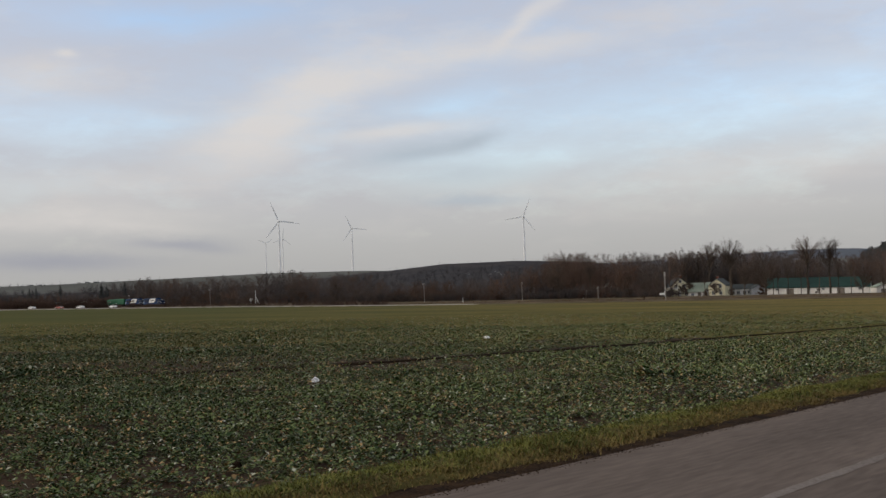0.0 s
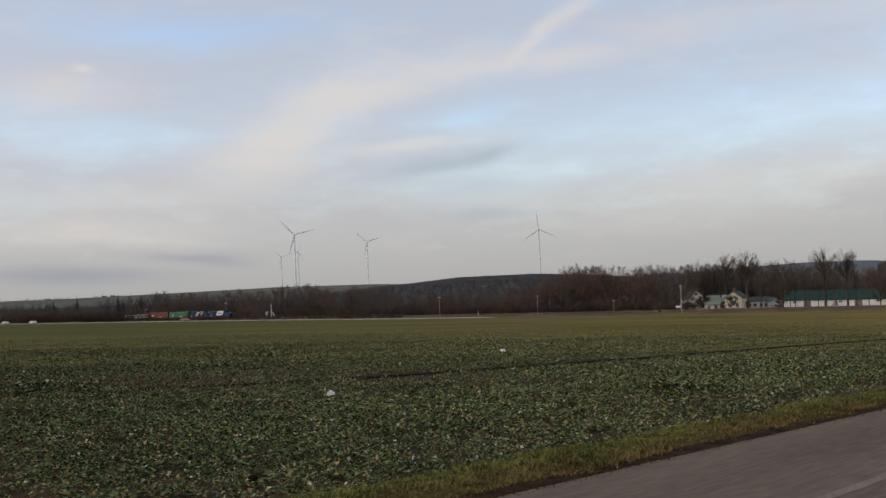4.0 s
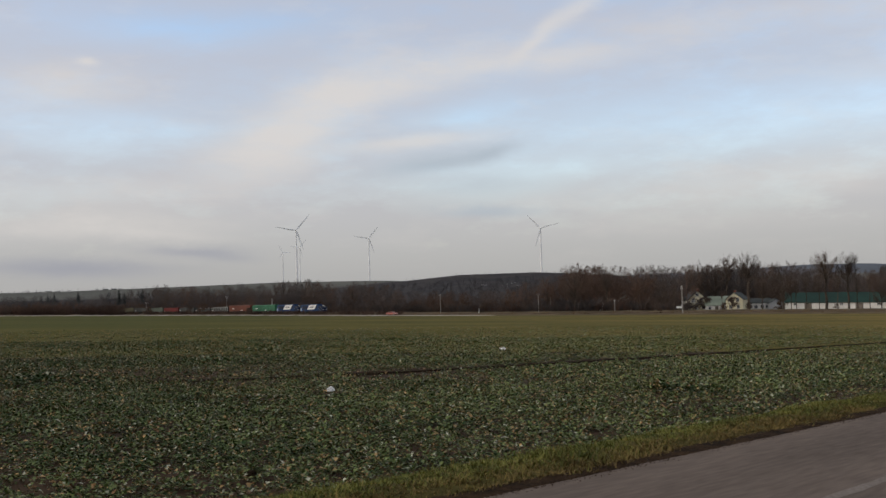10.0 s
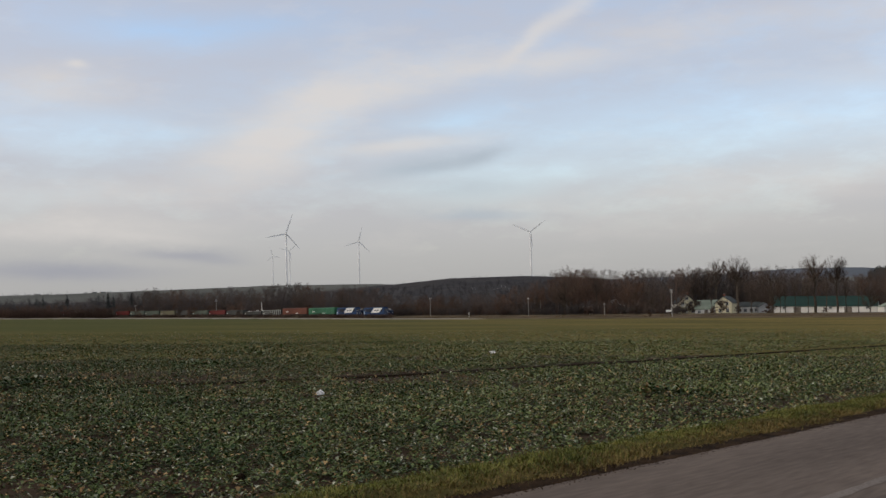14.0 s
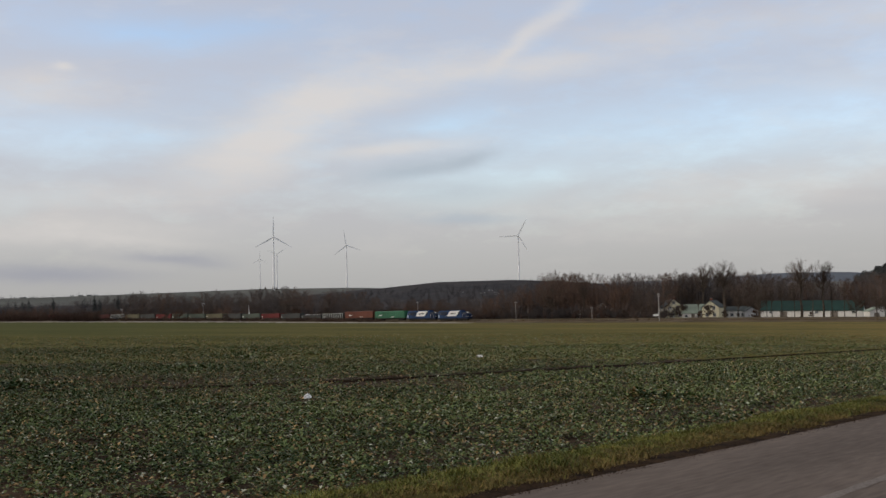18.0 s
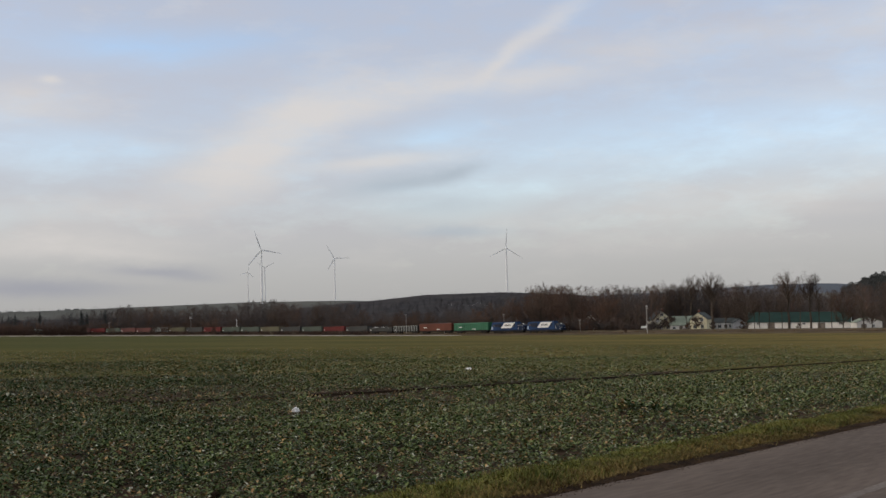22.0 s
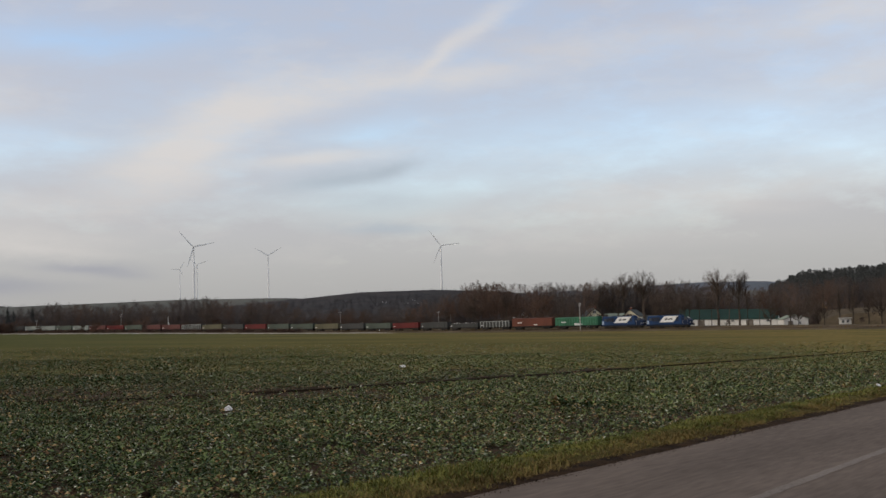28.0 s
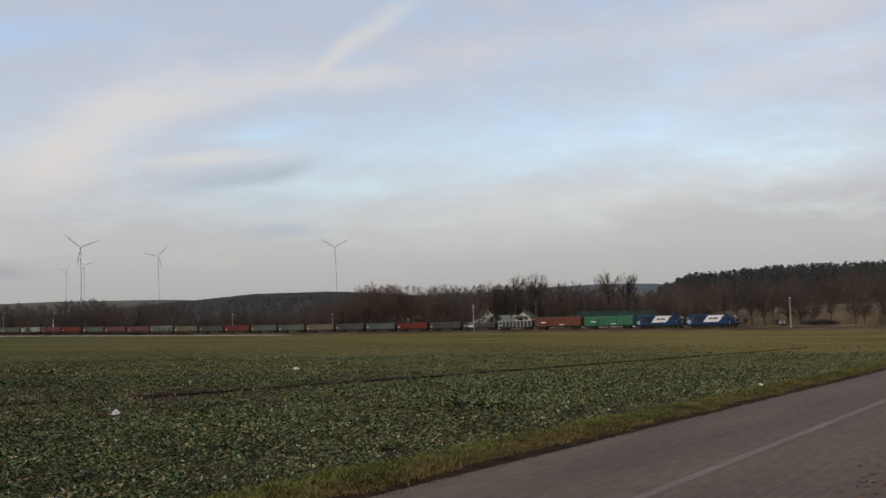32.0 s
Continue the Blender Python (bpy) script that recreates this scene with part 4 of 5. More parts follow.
def bogie(parent, xc, wheels=2, span=1.8):
    b = part("bogie", box(xc - span / 2 - 0.5, xc + span / 2 + 0.5, -1.02, 1.02, 0.38, 0.86, 0.08), M_IRON, parent)
    for i in range(wheels):
        wx = xc - span / 2 + span * i / (wheels - 1)
        for sy in (-0.76, 0.76):
            part("wheel", rods(((wx, sy - 0.07, 0.46), (wx, sy + 0.07, 0.46), 0.46), n=16), M_IRON, b)
    return b


def buffers(parent, half):
    for sx in (-1, 1):
        for sy in (-0.87, 0.87):
            part("buffer", rods(((sx * (half - 0.62), sy, 1.05), (sx * (half - 0.08), sy, 1.05), 0.11), ((sx * (half - 0.08), sy, 1.05), (sx * half, sy, 1.05), 0.24), n=10), M_IRON, parent)


def locomotive():
    e = thing("locomotive", "blue diesel locomotive with a white slanted side panel", "locomotive", "pair of blue locomotives")
    hl = 8.4
    prof = [(-1.42, 1.15), (-1.42, 3.95), (-1.25, 4.08), (-0.6, 4.18), (0.6, 4.18), (1.25, 4.08), (1.42, 3.95), (1.42, 1.15)]
    bm = prism(prof, -7.75, 5.0)
    bmesh.ops.rotate(bm, verts=bm.verts, cent=(0, 0, 0), matrix=Matrix.Rotation(radians(-90), 3, "Z"))
    for v in bm.verts:      # raked ends
        if v.co.z > 2.6:
            v.co.x -= math.copysign(0.32 * (v.co.z - 2.4), v.co.x)
    part("body", bm, M_BLUE, e)
    part("nose", prism([(4.2, 1.15), (4.2, 3.45), (6.6, 3.40), (7.45, 2.6), (7.75, 2.45), (7.75, 1.15)], -1.40, 1.40), M_NAVY, e, "lower dark blue nose with a raked front")
    part("skirt", box(-7.9, 7.9, -1.44, 1.44, 0.95, 1.35, 0.05), M_NAVY, e)
    part("underframe", box(-7.8, 7.8, -1.25, 1.25, 0.75, 0.97), M_IRON, e)
    part("fuel_tank", box(-2.2, 2.2, -1.3, 1.3, 0.28, 0.9, 0.15), M_IRON, e)
    for sy in (-1, 1):
        ym = sy * 1.435
        bm = bmesh.new()
        q = [(-3.0, 1.9), (1.9, 1.9), (3.9, 3.93), (-1.3, 3.93)]
        a = [bm.verts.new((x * 1.0, ym + sy * 0.004 * k, z)) for k in (0, 3) for x, z in q]
        bm.faces.new(a[:4]), bm.faces.new(a[4:])
        for i in range(4):
            bm.faces.new((a[i], a[(i + 1) % 4], a[4 + (i + 1) % 4], a[4 + i]))
        panel = part("side_panel", bm, M_WHITE, e, "white slanted panel with dark lettering")
        bm = bmesh.new()
        for x0, x1, z0, z1 in ((-1.1, -0.65, 2.6, 3.1), (-0.5, -0.1, 2.65, 3.3), (0.1, 0.5, 2.65, 3.05), (0.65, 1.1, 2.65, 3.25), (1.25, 1.7, 2.7, 3.2)):
            block(bm, x0, x1, min(ym + sy * 0.012, ym + sy * 0.03), max(ym + sy * 0.012, ym + sy * 0.03), z0, z1)
        part("lettering", bm, M_IRON, panel)
        for x0, x1 in ((5.9, 6.75), (-6.75, -5.9)):
            part("cab_window", box(x0, x1, min(ym - 0.02, ym + 0.02), max(ym - 0.02, ym + 0.02), 2.55, 3.3, 0.01), M_GLASS, e)
        for x0 in (-5.75, -4.75, -3.75, 3.0):
            bm = bmesh.new()
            for k in range(6):
                block(bm, x0, x0 + 0.85, min(ym, ym + sy * 0.03), max(ym, ym + sy * 0.03), 2.3 + k * 0.22, 2.46 + k * 0.22)
            part("grille", bm, M_IRON, e)
        for hx in (5.4, 7.2):
            part("handrail", rods(((hx, ym + sy * 0.06, 1.2), (hx, ym + sy * 0.06, 2.7), 0.025), n=6), M_WHITE, e)
    for sx in (-1, 1):
        for y0, y1 in ((-1.05, -0.1), (0.1, 1.05)):
            bm = box(sx * 7.42 - 0.03, sx * 7.42 + 0.03, y0, y1, 2.75, 3.45) if sx < 0 else box(7.02, 7.08, y0, y1, 2.75, 3.35)
            bmesh.ops.rotate(bm, verts=bm.verts, cent=(sx * (7.42 if sx < 0 else 7.05), 0, 3.1 if sx < 0 else 3.05), matrix=Matrix.Rotation(radians(18 if sx < 0 else -37), 3, "Y"))
            part("windscreen", bm, M_GLASS, e)
        for y in (-0.95, 0.95):
            part("headlight", rods(((sx * 7.7, y, 1.75), (sx * 7.84, y, 1.75), 0.16), n=10), M_LAMP, e)
        part("headlight", rods(((sx * 6.4, 0, 3.7 if sx < 0 else 3.3), (sx * 7.3 if sx < 0 else 6.95, 0, 3.7 if sx < 0 else 3.3), 0.2), n=10), M_LAMP, e)
        part("buffer_beam", box(min(sx * 7.75, sx * 7.95), max(sx * 7.75, sx * 7.95), -1.35, 1.35, 0.8, 1.35), M_NAVY, e)
    for sy in (-1, 1):
        part("cab_side", box(-7.6, -6.85, min(sy * 1.425, sy * 1.432), max(sy * 1.425, sy * 1.432), 1.4, 2.55), M_PALE_BLUE, e, "pale blue cab side")
    for x in (-3.5, -1.2, 1.4, 3.8):
        part("roof_hatch", box(x - 0.7, x + 0.7, -0.55, 0.55, 4.17, 4.32, 0.04), M_NAVY, e)
    part("exhaust", rods(((0.2, 0, 4.1), (0.2, 0, 4.45), 0.22), n=10), M_IRON, e)
    bogie(e, -4.6, 3, 3.7), bogie(e, 4.6, 3, 3.7)
    buffers(e, hl)
    return e


def box_wagon(mat, length, label, top=4.15, ribs=True, rib_mat=None):
    e = thing("box_wagon", label, "freight wagon", "wagons of the freight train")
    h = length / 2 - 0.6
    part("body", box(-h, h, -1.4, 1.4, 1.05, top - 0.25, 0.04), mat, e)
    prof = [(-1.44, top - 0.26), (-1.1, top - 0.06), (-0.5, top), (0.5, top), (1.1, top - 0.06), (1.44, top - 0.26)]
    bm = prism(prof, -h - 0.05, h + 0.05)
    bmesh.ops.rotate(bm, verts=bm.verts, cent=(0, 0, 0), matrix=Matrix.Rotation(radians(-90), 3, "Z"))
    part("roof", bm, mat, e)
    part("underframe", box(-h, h, -1.2, 1.2, 0.8, 1.03), M_IRON, e)
    for sy in (-1, 1):
        ym = sy * 1.4
        n = 4 if ribs else 2
        for i in range(n):
            x0 = -h + 0.25 + (2 * h - 0.5) * i / n
            x1 = x0 + (2 * h - 0.5) / n - 0.12
            part("door_panel", box(x0, x1, min(ym, ym + sy * 0.045), max(ym, ym + sy * 0.045), 1.25, top - 0.42, 0.012), mat, e)
            if ribs:
                for k in range(4):
                    xr = x0 + (x1 - x0) * (k + 0.5) / 4
                    part("rib", box(xr - 0.05, xr + 0.05, min(ym, ym + sy * 0.10), max(ym, ym + sy * 0.10), 1.3, top - 0.46), rib_mat or mat, e)
        part("top_rail", box(-h, h, min(ym, ym + sy * 0.08), max(ym, ym + sy * 0.08), top - 0.38, top - 0.28), rib_mat or mat, e)
        part("sill", box(-h, h, min(ym, ym + sy * 0.07), max(ym, ym + sy * 0.07), 1.03, 1.2), M_IRON, e)
        part("lettering", box(-h * 0.72, -h * 0.5, min(ym, ym + sy * 0.06), max(ym, ym + sy * 0.06), 2.3, 2.6), M_WHITE, e)
        part("lettering", box(h * 0.1, h * 0.28, min(ym, ym + sy * 0.06), max(ym, ym + sy * 0.06), 1.5, 1.75), M_WHITE, e)
    bogie(e, -h + 2.6), bogie(e, h - 2.6)
    buffers(e, length / 2)
    return e


def open_wagon(mat, label, rib_mat=None, load=None, top=3.15):
    e = thing("open_wagon", label, "freight wagon", "wagons of the freight train")
    h = 6.45
    part("floor", box(-h, h, -1.35, 1.35, 1.1, 1.25), mat, e)
    part("underframe", box(-h - 0.1, h + 0.1, -1.15, 1.15, 0.78, 1.09), M_IRON, e)
    for sy in (-1, 1):
        ym = sy * 1.38
        s = part("side", box(-h, h, min(ym, ym - sy * 0.06), max(ym, ym - sy * 0.06), 1.1, top), mat, e)
        for i in range(10):
            xr = -h + 0.1 + (2 * h - 0.2) * i / 9
            part("rib", box(xr - 0.08, xr + 0.08, min(ym, ym + sy * 0.11), max(ym, ym + sy * 0.11), 1.0, top - 0.05), rib_mat or mat, s)
        part("top_rail", box(-h - 0.04, h + 0.04, min(ym - sy * 0.07, ym + sy * 0.08), max(ym - sy * 0.07, ym + sy * 0.08), top - 0.14, top + 0.02), rib_mat or mat, s)
        part("lettering", box(-h + 0.4, -h + 1.1, min(ym, ym + sy * 0.02), max(ym, ym + sy * 0.02), 1.6, 1.85), M_WHITE, s)
    for sx in (-1, 1):
        part("end_wall", box(min(sx * h, sx * (h - 0.07)), max(sx * h, sx * (h - 0.07)), -1.38, 1.38, 1.1, top), mat, e)
    if load:
        bm = bmesh.new()
        rng = random.Random(9)
        for i in range(9):
            bmesh.ops.create_icosphere(bm, subdivisions=1, radius=1, matrix=Matrix.LocRotScale((-5.2 + i * 1.3, rng.uniform(-0.4, 0.4), top - 0.35), None, (0.9, 0.9, rng.uniform(0.4, 0.75))))
        part("load", bm, load, e)
    bogie(e, -h + 2.0), bogie(e, h - 2.0)
    buffers(e, 7.0)
    return e


M_GREEN = paint("wagon_green", (0.034, 0.135, 0.074))
M_BROWN = paint("wagon_oxide", (0.13, 0.044, 0.028))
M_RED = paint("wagon_red", (0.135, 0.022, 0.021))
M_DULLRED = paint("wagon_dull_red", (0.13, 0.05, 0.045))
M_GREYG = paint("wagon_grey_green", (0.085, 0.105, 0.085))
M_GREY = paint("wagon_dark_grey", (0.06, 0.062, 0.06))
M_OLIVE = paint("wagon_olive", (0.13, 0.12, 0.075))
M_PALE = paint("wagon_pale_grey", (0.26, 0.29, 0.27))
M_LIME = paint("white_load", (0.55, 0.54, 0.52), 0.2)
WAGONS = {"G": (M_GREYG, "grey-green open coal wagon with ribbed sides"), "D": (M_GREY, "dark grey open freight wagon with ribbed sides"), "R": (M_RED, "bright red open freight wagon"), "O": (M_OLIVE, "olive-tan open freight wagon"),
          "B": (M_DULLRED, "dull red-brown open freight wagon"), "P": (M_PALE, "pale grey open freight wagon")}
TRAIN = []      # (thing, offset of its middle from the leading locomotive's middle)
lead = locomotive()
TRAIN.append((lead, 0.0))
TRAIN.append((copy_thing(lead, Matrix()), -17.0))
TRAIN.append((box_wagon(M_GREEN, 18.4, "green boxcar with paler ribs on its side panels", rib_mat=paint("pale_green_paint", (0.10, 0.26, 0.17))), -34.75))
TRAIN.append((box_wagon(M_BROWN, 18.2, "oxide-brown boxcar with smooth sliding walls", 4.1, False), -53.1))
at_s = -62.3 - 7.02
made = {}
hopper = open_wagon(M_GREY, "grey hopper wagon with pale vertical ribs", paint("pale_rib_paint", (0.40, 0.42, 0.40)))
TRAIN.append((hopper, at_s))
TRAIN.append((open_wagon(M_GREY, "dark low wagon loaded with white lumps", None, M_LIME, 2.6), at_s - 14.04))
for i, k in enumerate("DRGDOGGRDOWBBGRBPGPPDOPGBDPGD"):
    off = at_s - 14.04 * (i + 2)
    if k == "W":
        TRAIN.append((copy_thing(hopper, Matrix()), off))
    elif k in made:
        TRAIN.append((copy_thing(made[k], Matrix()), off))
    else:
        made[k] = open_wagon(*WAGONS[k])
        TRAIN.append((made[k], off))
# the lead locomotive's place along the railway
LEAD_S = ((0, -328.4), (6, -261.5), (9, -227.0), (13, -179.1), (19, -103.8), (23, -53.6), (28, 10.6), (32, 62.9))


# ---- cars ----
def car(mat, label):
    e = thing("car", label, "car", "cars on the main road")
    prof = [(-2.15, 0.35), (-2.18, 0.8), (-2.0, 0.95), (-1.55, 1.0), (-0.95, 1.42), (0.35, 1.45), (1.05, 0.98), (1.95, 0.85), (2.15, 0.62), (2.12, 0.32)]
    part("body", prism(prof, -0.85, 0.85), mat, e)
    for sy in (-1, 1):
        ym = sy * 0.852
        bm = prism([(-1.35, 1.02), (-0.88, 1.34), (-0.35, 1.37), (-0.35, 1.0)], min(ym, ym + sy * 0.01), max(ym, ym + sy * 0.01))
        part("side_window", bm, M_GLASS, e)
        bm = prism([(-0.25, 1.0), (-0.25, 1.37), (0.3, 1.38), (0.85, 1.0)], min(ym, ym + sy * 0.01), max(ym, ym + sy * 0.01))
        part("side_window", bm, M_GLASS, e)
        for x in (-1.35, 1.35):
            w = part("wheel", rods(((x, sy * 0.68, 0.32), (x, sy * 0.88, 0.32), 0.32), n=16), M_IRON, e)
            part("rim", rods(((x, sy * 0.87, 0.32), (x, sy * 0.895, 0.32), 0.19), n=12), M_PALE, w)
        part("headlight", box(2.02, 2.16, min(sy * 0.5, sy * 0.8), max(sy * 0.5, sy * 0.8), 0.6, 0.74), M_LAMP, e)
        part("tail_light", box(-2.2, -2.1, min(sy * 0.55, sy * 0.82), max(sy * 0.55, sy * 0.82), 0.68, 0.85), M_RED, e)
    part("windscreen", prism([(0.42, 1.43), (0.46, 1.44), (1.06, 1.0), (1.02, 0.99)], -0.72, 0.72), M_GLASS, e)
    part("rear_window", prism([(-1.0, 1.42), (-1.04, 1.4), (-1.52, 1.02), (-1.48, 1.01)], -0.7, 0.7), M_GLASS, e)
    return e


M_CAR_WHITE = material("white_car_paint", (0.72, 0.72, 0.72), (0.82, 0.82, 0.82), 1, 0.3)
M_CAR_ORANGE = material("orange_red_car_paint", (0.36, 0.125, 0.105), (0.44, 0.155, 0.13), 1, 0.3)
white_car = car(M_CAR_WHITE, "white passenger car driving on the main road")
# each car: seconds and azimuth, lane, way
CARS = [(car(M_CAR_ORANGE, "orange-red passenger car driving on the main road"), ((2, -16.53), (6, -10.78), (9, -5.5), (11, -1.44), (13, 3.03)), -1.4, 1)]
for i, (a0, a2) in enumerate(((-16.48, -18.83), (-17.98, -20.18), (-18.97, -21.29), (-20.2, -22.4))):
    c = white_car if i == 0 else copy_thing(white_car, Matrix())
    CARS.append((c, ((0, a0), (2, a2)), 1.4, -1))


def motions():
    for (rotor, hh), ph in zip(ROTORS, PHASES):
        ts, an = [p[0] for p in ph], [p[1] for p in ph]
        walk(rotor, [(t, pose(0, -4.6, hh, 0, float(np.interp(t, ts, an)), 0)) for t in range(33)])
    ts, ss = [p[0] for p in LEAD_S], [p[1] for p in LEAD_S]
    for ob, off in TRAIN:
        rows = []
        for t in sorted(set(range(0, 33, 2)) | set(ts)):
            s = float(np.interp(t, ts, ss)) + off
            x, y = on_rail(s)
            rows.append((t, pose(x, y, rail_z(x), 0, 0, -math.degrees(RAIL_TURN))))
        walk(ob, rows)
    for ob, keys, lane, way in CARS:
        ts, ss = [k[0] for k in keys], [road_hit(k[1], lane) for k in keys]
        v0, v1 = (ss[1] - ss[0]) / (ts[1] - ts[0]), (ss[-1] - ss[-2]) / (ts[-1] - ts[-2])
        rows = []
        for t in sorted(set(range(0, 33, 2)) | set(ts)):
            s = float(np.interp(t, ts, ss)) + v0 * min(t - ts[0], 0) + v1 * max(t - ts[-1], 0)
            x, y = on_rail(s, road_off(s) + lane)
            rows.append((t, pose(x, y, ground_z(x, y) + 0.12, 0, 0, -math.degrees(RAIL_TURN) + (6 if s < 0 else 0) + (0 if way > 0 else 180))))
        walk(ob, rows)


# ---- farm and houses beyond the railway ----
M_CREAM = material("cream_render", (0.58, 0.53, 0.36), (0.74, 0.69, 0.50), 0.4, 0.85, fine=3)
M_LIMEWASH = material("limewashed_wall", (0.56, 0.54, 0.50), (0.78, 0.76, 0.72), 0.25, 0.9, fine=2)
M_GREY_WALL = material("grey_wall", (0.28, 0.29, 0.30), (0.42, 0.43, 0.44), 0.3, 0.9, fine=2)
M_OCHRE = material("ochre_wall", (0.36, 0.20, 0.10), (0.50, 0.30, 0.16), 0.4, 0.9, fine=3)
M_ROOF_DARK = material("dark_roof_sheet", (0.028, 0.034, 0.034), (0.07, 0.08, 0.08), 0.4, 0.7, fine=3)
M_ROOF_GREEN = material("green_roof_sheet", (0.004, 0.022, 0.018), (0.008, 0.039, 0.032), 0.25, 0.5, fine=2)
M_ROOF_SAGE = material("weathered_sage_roof", (0.16, 0.19, 0.15), (0.27, 0.31, 0.25), 0.3, 0.7, fine=2)
M_ROOF_RED = material("red_tile_roof", (0.16, 0.05, 0.035), (0.27, 0.10, 0.07), 0.3, 0.8, fine=2)
M_FRAME = material("white_frame", (0.6, 0.6, 0.58), (0.75, 0.75, 0.72), 1, 0.5)
M_CONCRETE = material("pale_concrete", (0.26, 0.24, 0.21), (0.42, 0.40, 0.37), 0.8, 0.9, fine=6)
M_TIMBER = material("grey_timber", (0.10, 0.085, 0.07), (0.22, 0.19, 0.16), 1.0, 0.9, fine=8)


def house(label, az, d, width, depth, eave, ridge, wall_mat, roof_mat, turn=0.0, gable=True, windows=(), doors=(), lean=0.0, name="house", chimney=None, category="house"):
    """A house with its front to the viewer. eave and ridge are heights over eye level 0; windows: (x, z, w, h) on the front, z over the ground."""
    x, y = polar(az, d)
    g = ground_z(x, y) - 0.15
    e = thing(name, label, category, "buildings beyond the railway")
    e.matrix_world = pose(x, y, g, 0, 0, -az + turn)
    low = 0.35 if d < 450 else 0.0      # the farm lies a little below the bank
    ze, zr, w = eave + EYE_H - g - low, ridge + EYE_H - g - low, width / 2

    def sheared(bm):
        for v in bm.verts:
            v.co.z += lean * v.co.x
        return bm
    if gable:
        part("wall_shell", sheared(prism([(-w, 0), (-w, ze), (0, zr - 0.05), (w, ze), (w, 0)], 0, depth)), wall_mat, e)
        k = (zr - ze) / w
        for sx in (-1, 1):
            o = 0.35
            part("roof", sheared(prism([(0, zr), (sx * (w + o), ze - k * o), (sx * (w + o), ze - k * o + 0.16), (0, zr + 0.18)], -0.4, depth + 0.4)), roof_mat, e)
    else:
        bm = prism([(0, 0), (0, ze), (depth / 2, zr - 0.05), (depth, ze), (depth, 0)], -w, w)
        bmesh.ops.transform(bm, verts=bm.verts, matrix=Matrix(((0, 1, 0, 0), (1, 0, 0, 0), (0, 0, 1, 0), (0, 0, 0, 1))))
        part("wall_shell", sheared(bm), wall_mat, e)
        k = (zr - ze) / (depth / 2)
        for y0, y1 in ((depth / 2, -0.4), (depth / 2, depth + 0.4)):
            zl = ze - k * 0.4
            bm = prism([(y0, zr), (y1, zl), (y1, zl + 0.15), (y0, zr + 0.17)], -w - 0.35, w + 0.35)
            bmesh.ops.transform(bm, verts=bm.verts, matrix=Matrix(((0, 1, 0, 0), (1, 0, 0, 0), (0, 0, 1, 0), (0, 0, 0, 1))))
            part("roof", sheared(bm), roof_mat, e)
    for wx, wz, ww, wh in windows:
        lz = lean * wx
        win = part("window", box(wx - ww / 2 - 0.09, wx + ww / 2 + 0.09, -0.05, 0.05, wz - wh / 2 - 0.09 + lz, wz + wh / 2 + 0.09 + lz), M_FRAME, e)
        part("pane", box(wx - ww / 2, wx - 0.04, -0.07, 0.0, wz - wh / 2 + lz, wz + wh / 2 + lz), M_GLASS, win)
        part("pane", box(wx + 0.04, wx + ww / 2, -0.07, 0.0, wz - wh / 2 + lz, wz + wh / 2 + lz), M_GLASS, win)
        part("sill", box(wx - ww / 2 - 0.15, wx + ww / 2 + 0.15, -0.16, 0.0, wz - wh / 2 - 0.17 + lz, wz - wh / 2 - 0.1 + lz), M_CONCRETE, win)
    for dx, dw, dh, dm in doors:
        dr = part("door", box(dx - dw / 2, dx + dw / 2, -0.06, 0.04, 0.1 + lean * dx, 0.1 + dh + lean * dx), dm, e)
        part("door_frame", box(dx - dw / 2 - 0.1, dx + dw / 2 + 0.1, -0.03, 0.03, 0.0 + lean * dx, 0.22 + dh + lean * dx), M_FRAME, dr)
    if chimney:
        ch = part("chimney", box(chimney - 0.35, chimney + 0.35, depth * 0.45, depth * 0.45 + 0.7, zr - 1.4, zr + 0.9), M_ROOF_RED, e)
        part("chimney_cap", box(chimney - 0.42, chimney + 0.42, depth * 0.45 - 0.07, depth * 0.45 + 0.77, zr + 0.9, zr + 1.02), M_CONCRETE, ch)
    return e


def el_h(el, d):
    return d * math.tan(radians(el))


farm = house("cream gabled farmhouse with a dark roof and a balcony", 11.85, 428, 7.2, 10, el_h(0.24, 428), el_h(0.66, 428), M_CREAM, M_ROOF_DARK, 12,
             windows=((-1.6, 4.3, 1.1, 1.3), (1.4, 4.3, 1.1, 1.3), (0, 6.3, 1.0, 1.0), (2.2, 1.7, 1.1, 1.3)), doors=((-0.4, 1.1, 2.1, M_TIMBER),), chimney=1.2)
part("balcony", box(-6.4, 1.6, -1.9, -0.1, 3.0, 3.2), M_CONCRETE, farm)
for i in range(14):
    part("baluster", box(-6.35 + 0.6 * i, -6.2 + 0.6 * i, -1.88, -1.8, 3.2, 4.1), M_FRAME, farm)
part("handrail", box(-6.4, 1.6, -1.9, -1.78, 4.1, 4.2), M_FRAME, farm)
for bx in (-6.2, -3.4, -0.6):
    part("balcony_post", box(bx - 0.12, bx + 0.12, -1.85, -1.6, 0, 3.0), M_FRAME, farm)
part("annexe_wall", box(-6.4, -3.6, 0.0, 6.0, 0, 2.9), M_TIMBER, farm)
house("low white outbuilding with a weathered sage-green roof", 12.85, 432, 7.6, 9, el_h(0.05, 432), el_h(0.36, 432), M_GREY_WALL, M_ROOF_SAGE, 0, False, windows=((-1.8, 1.6, 1.0, 1.1), (1.6, 1.6, 1.0, 1.1)), doors=((0, 1.0, 2.0, M_TIMBER),))
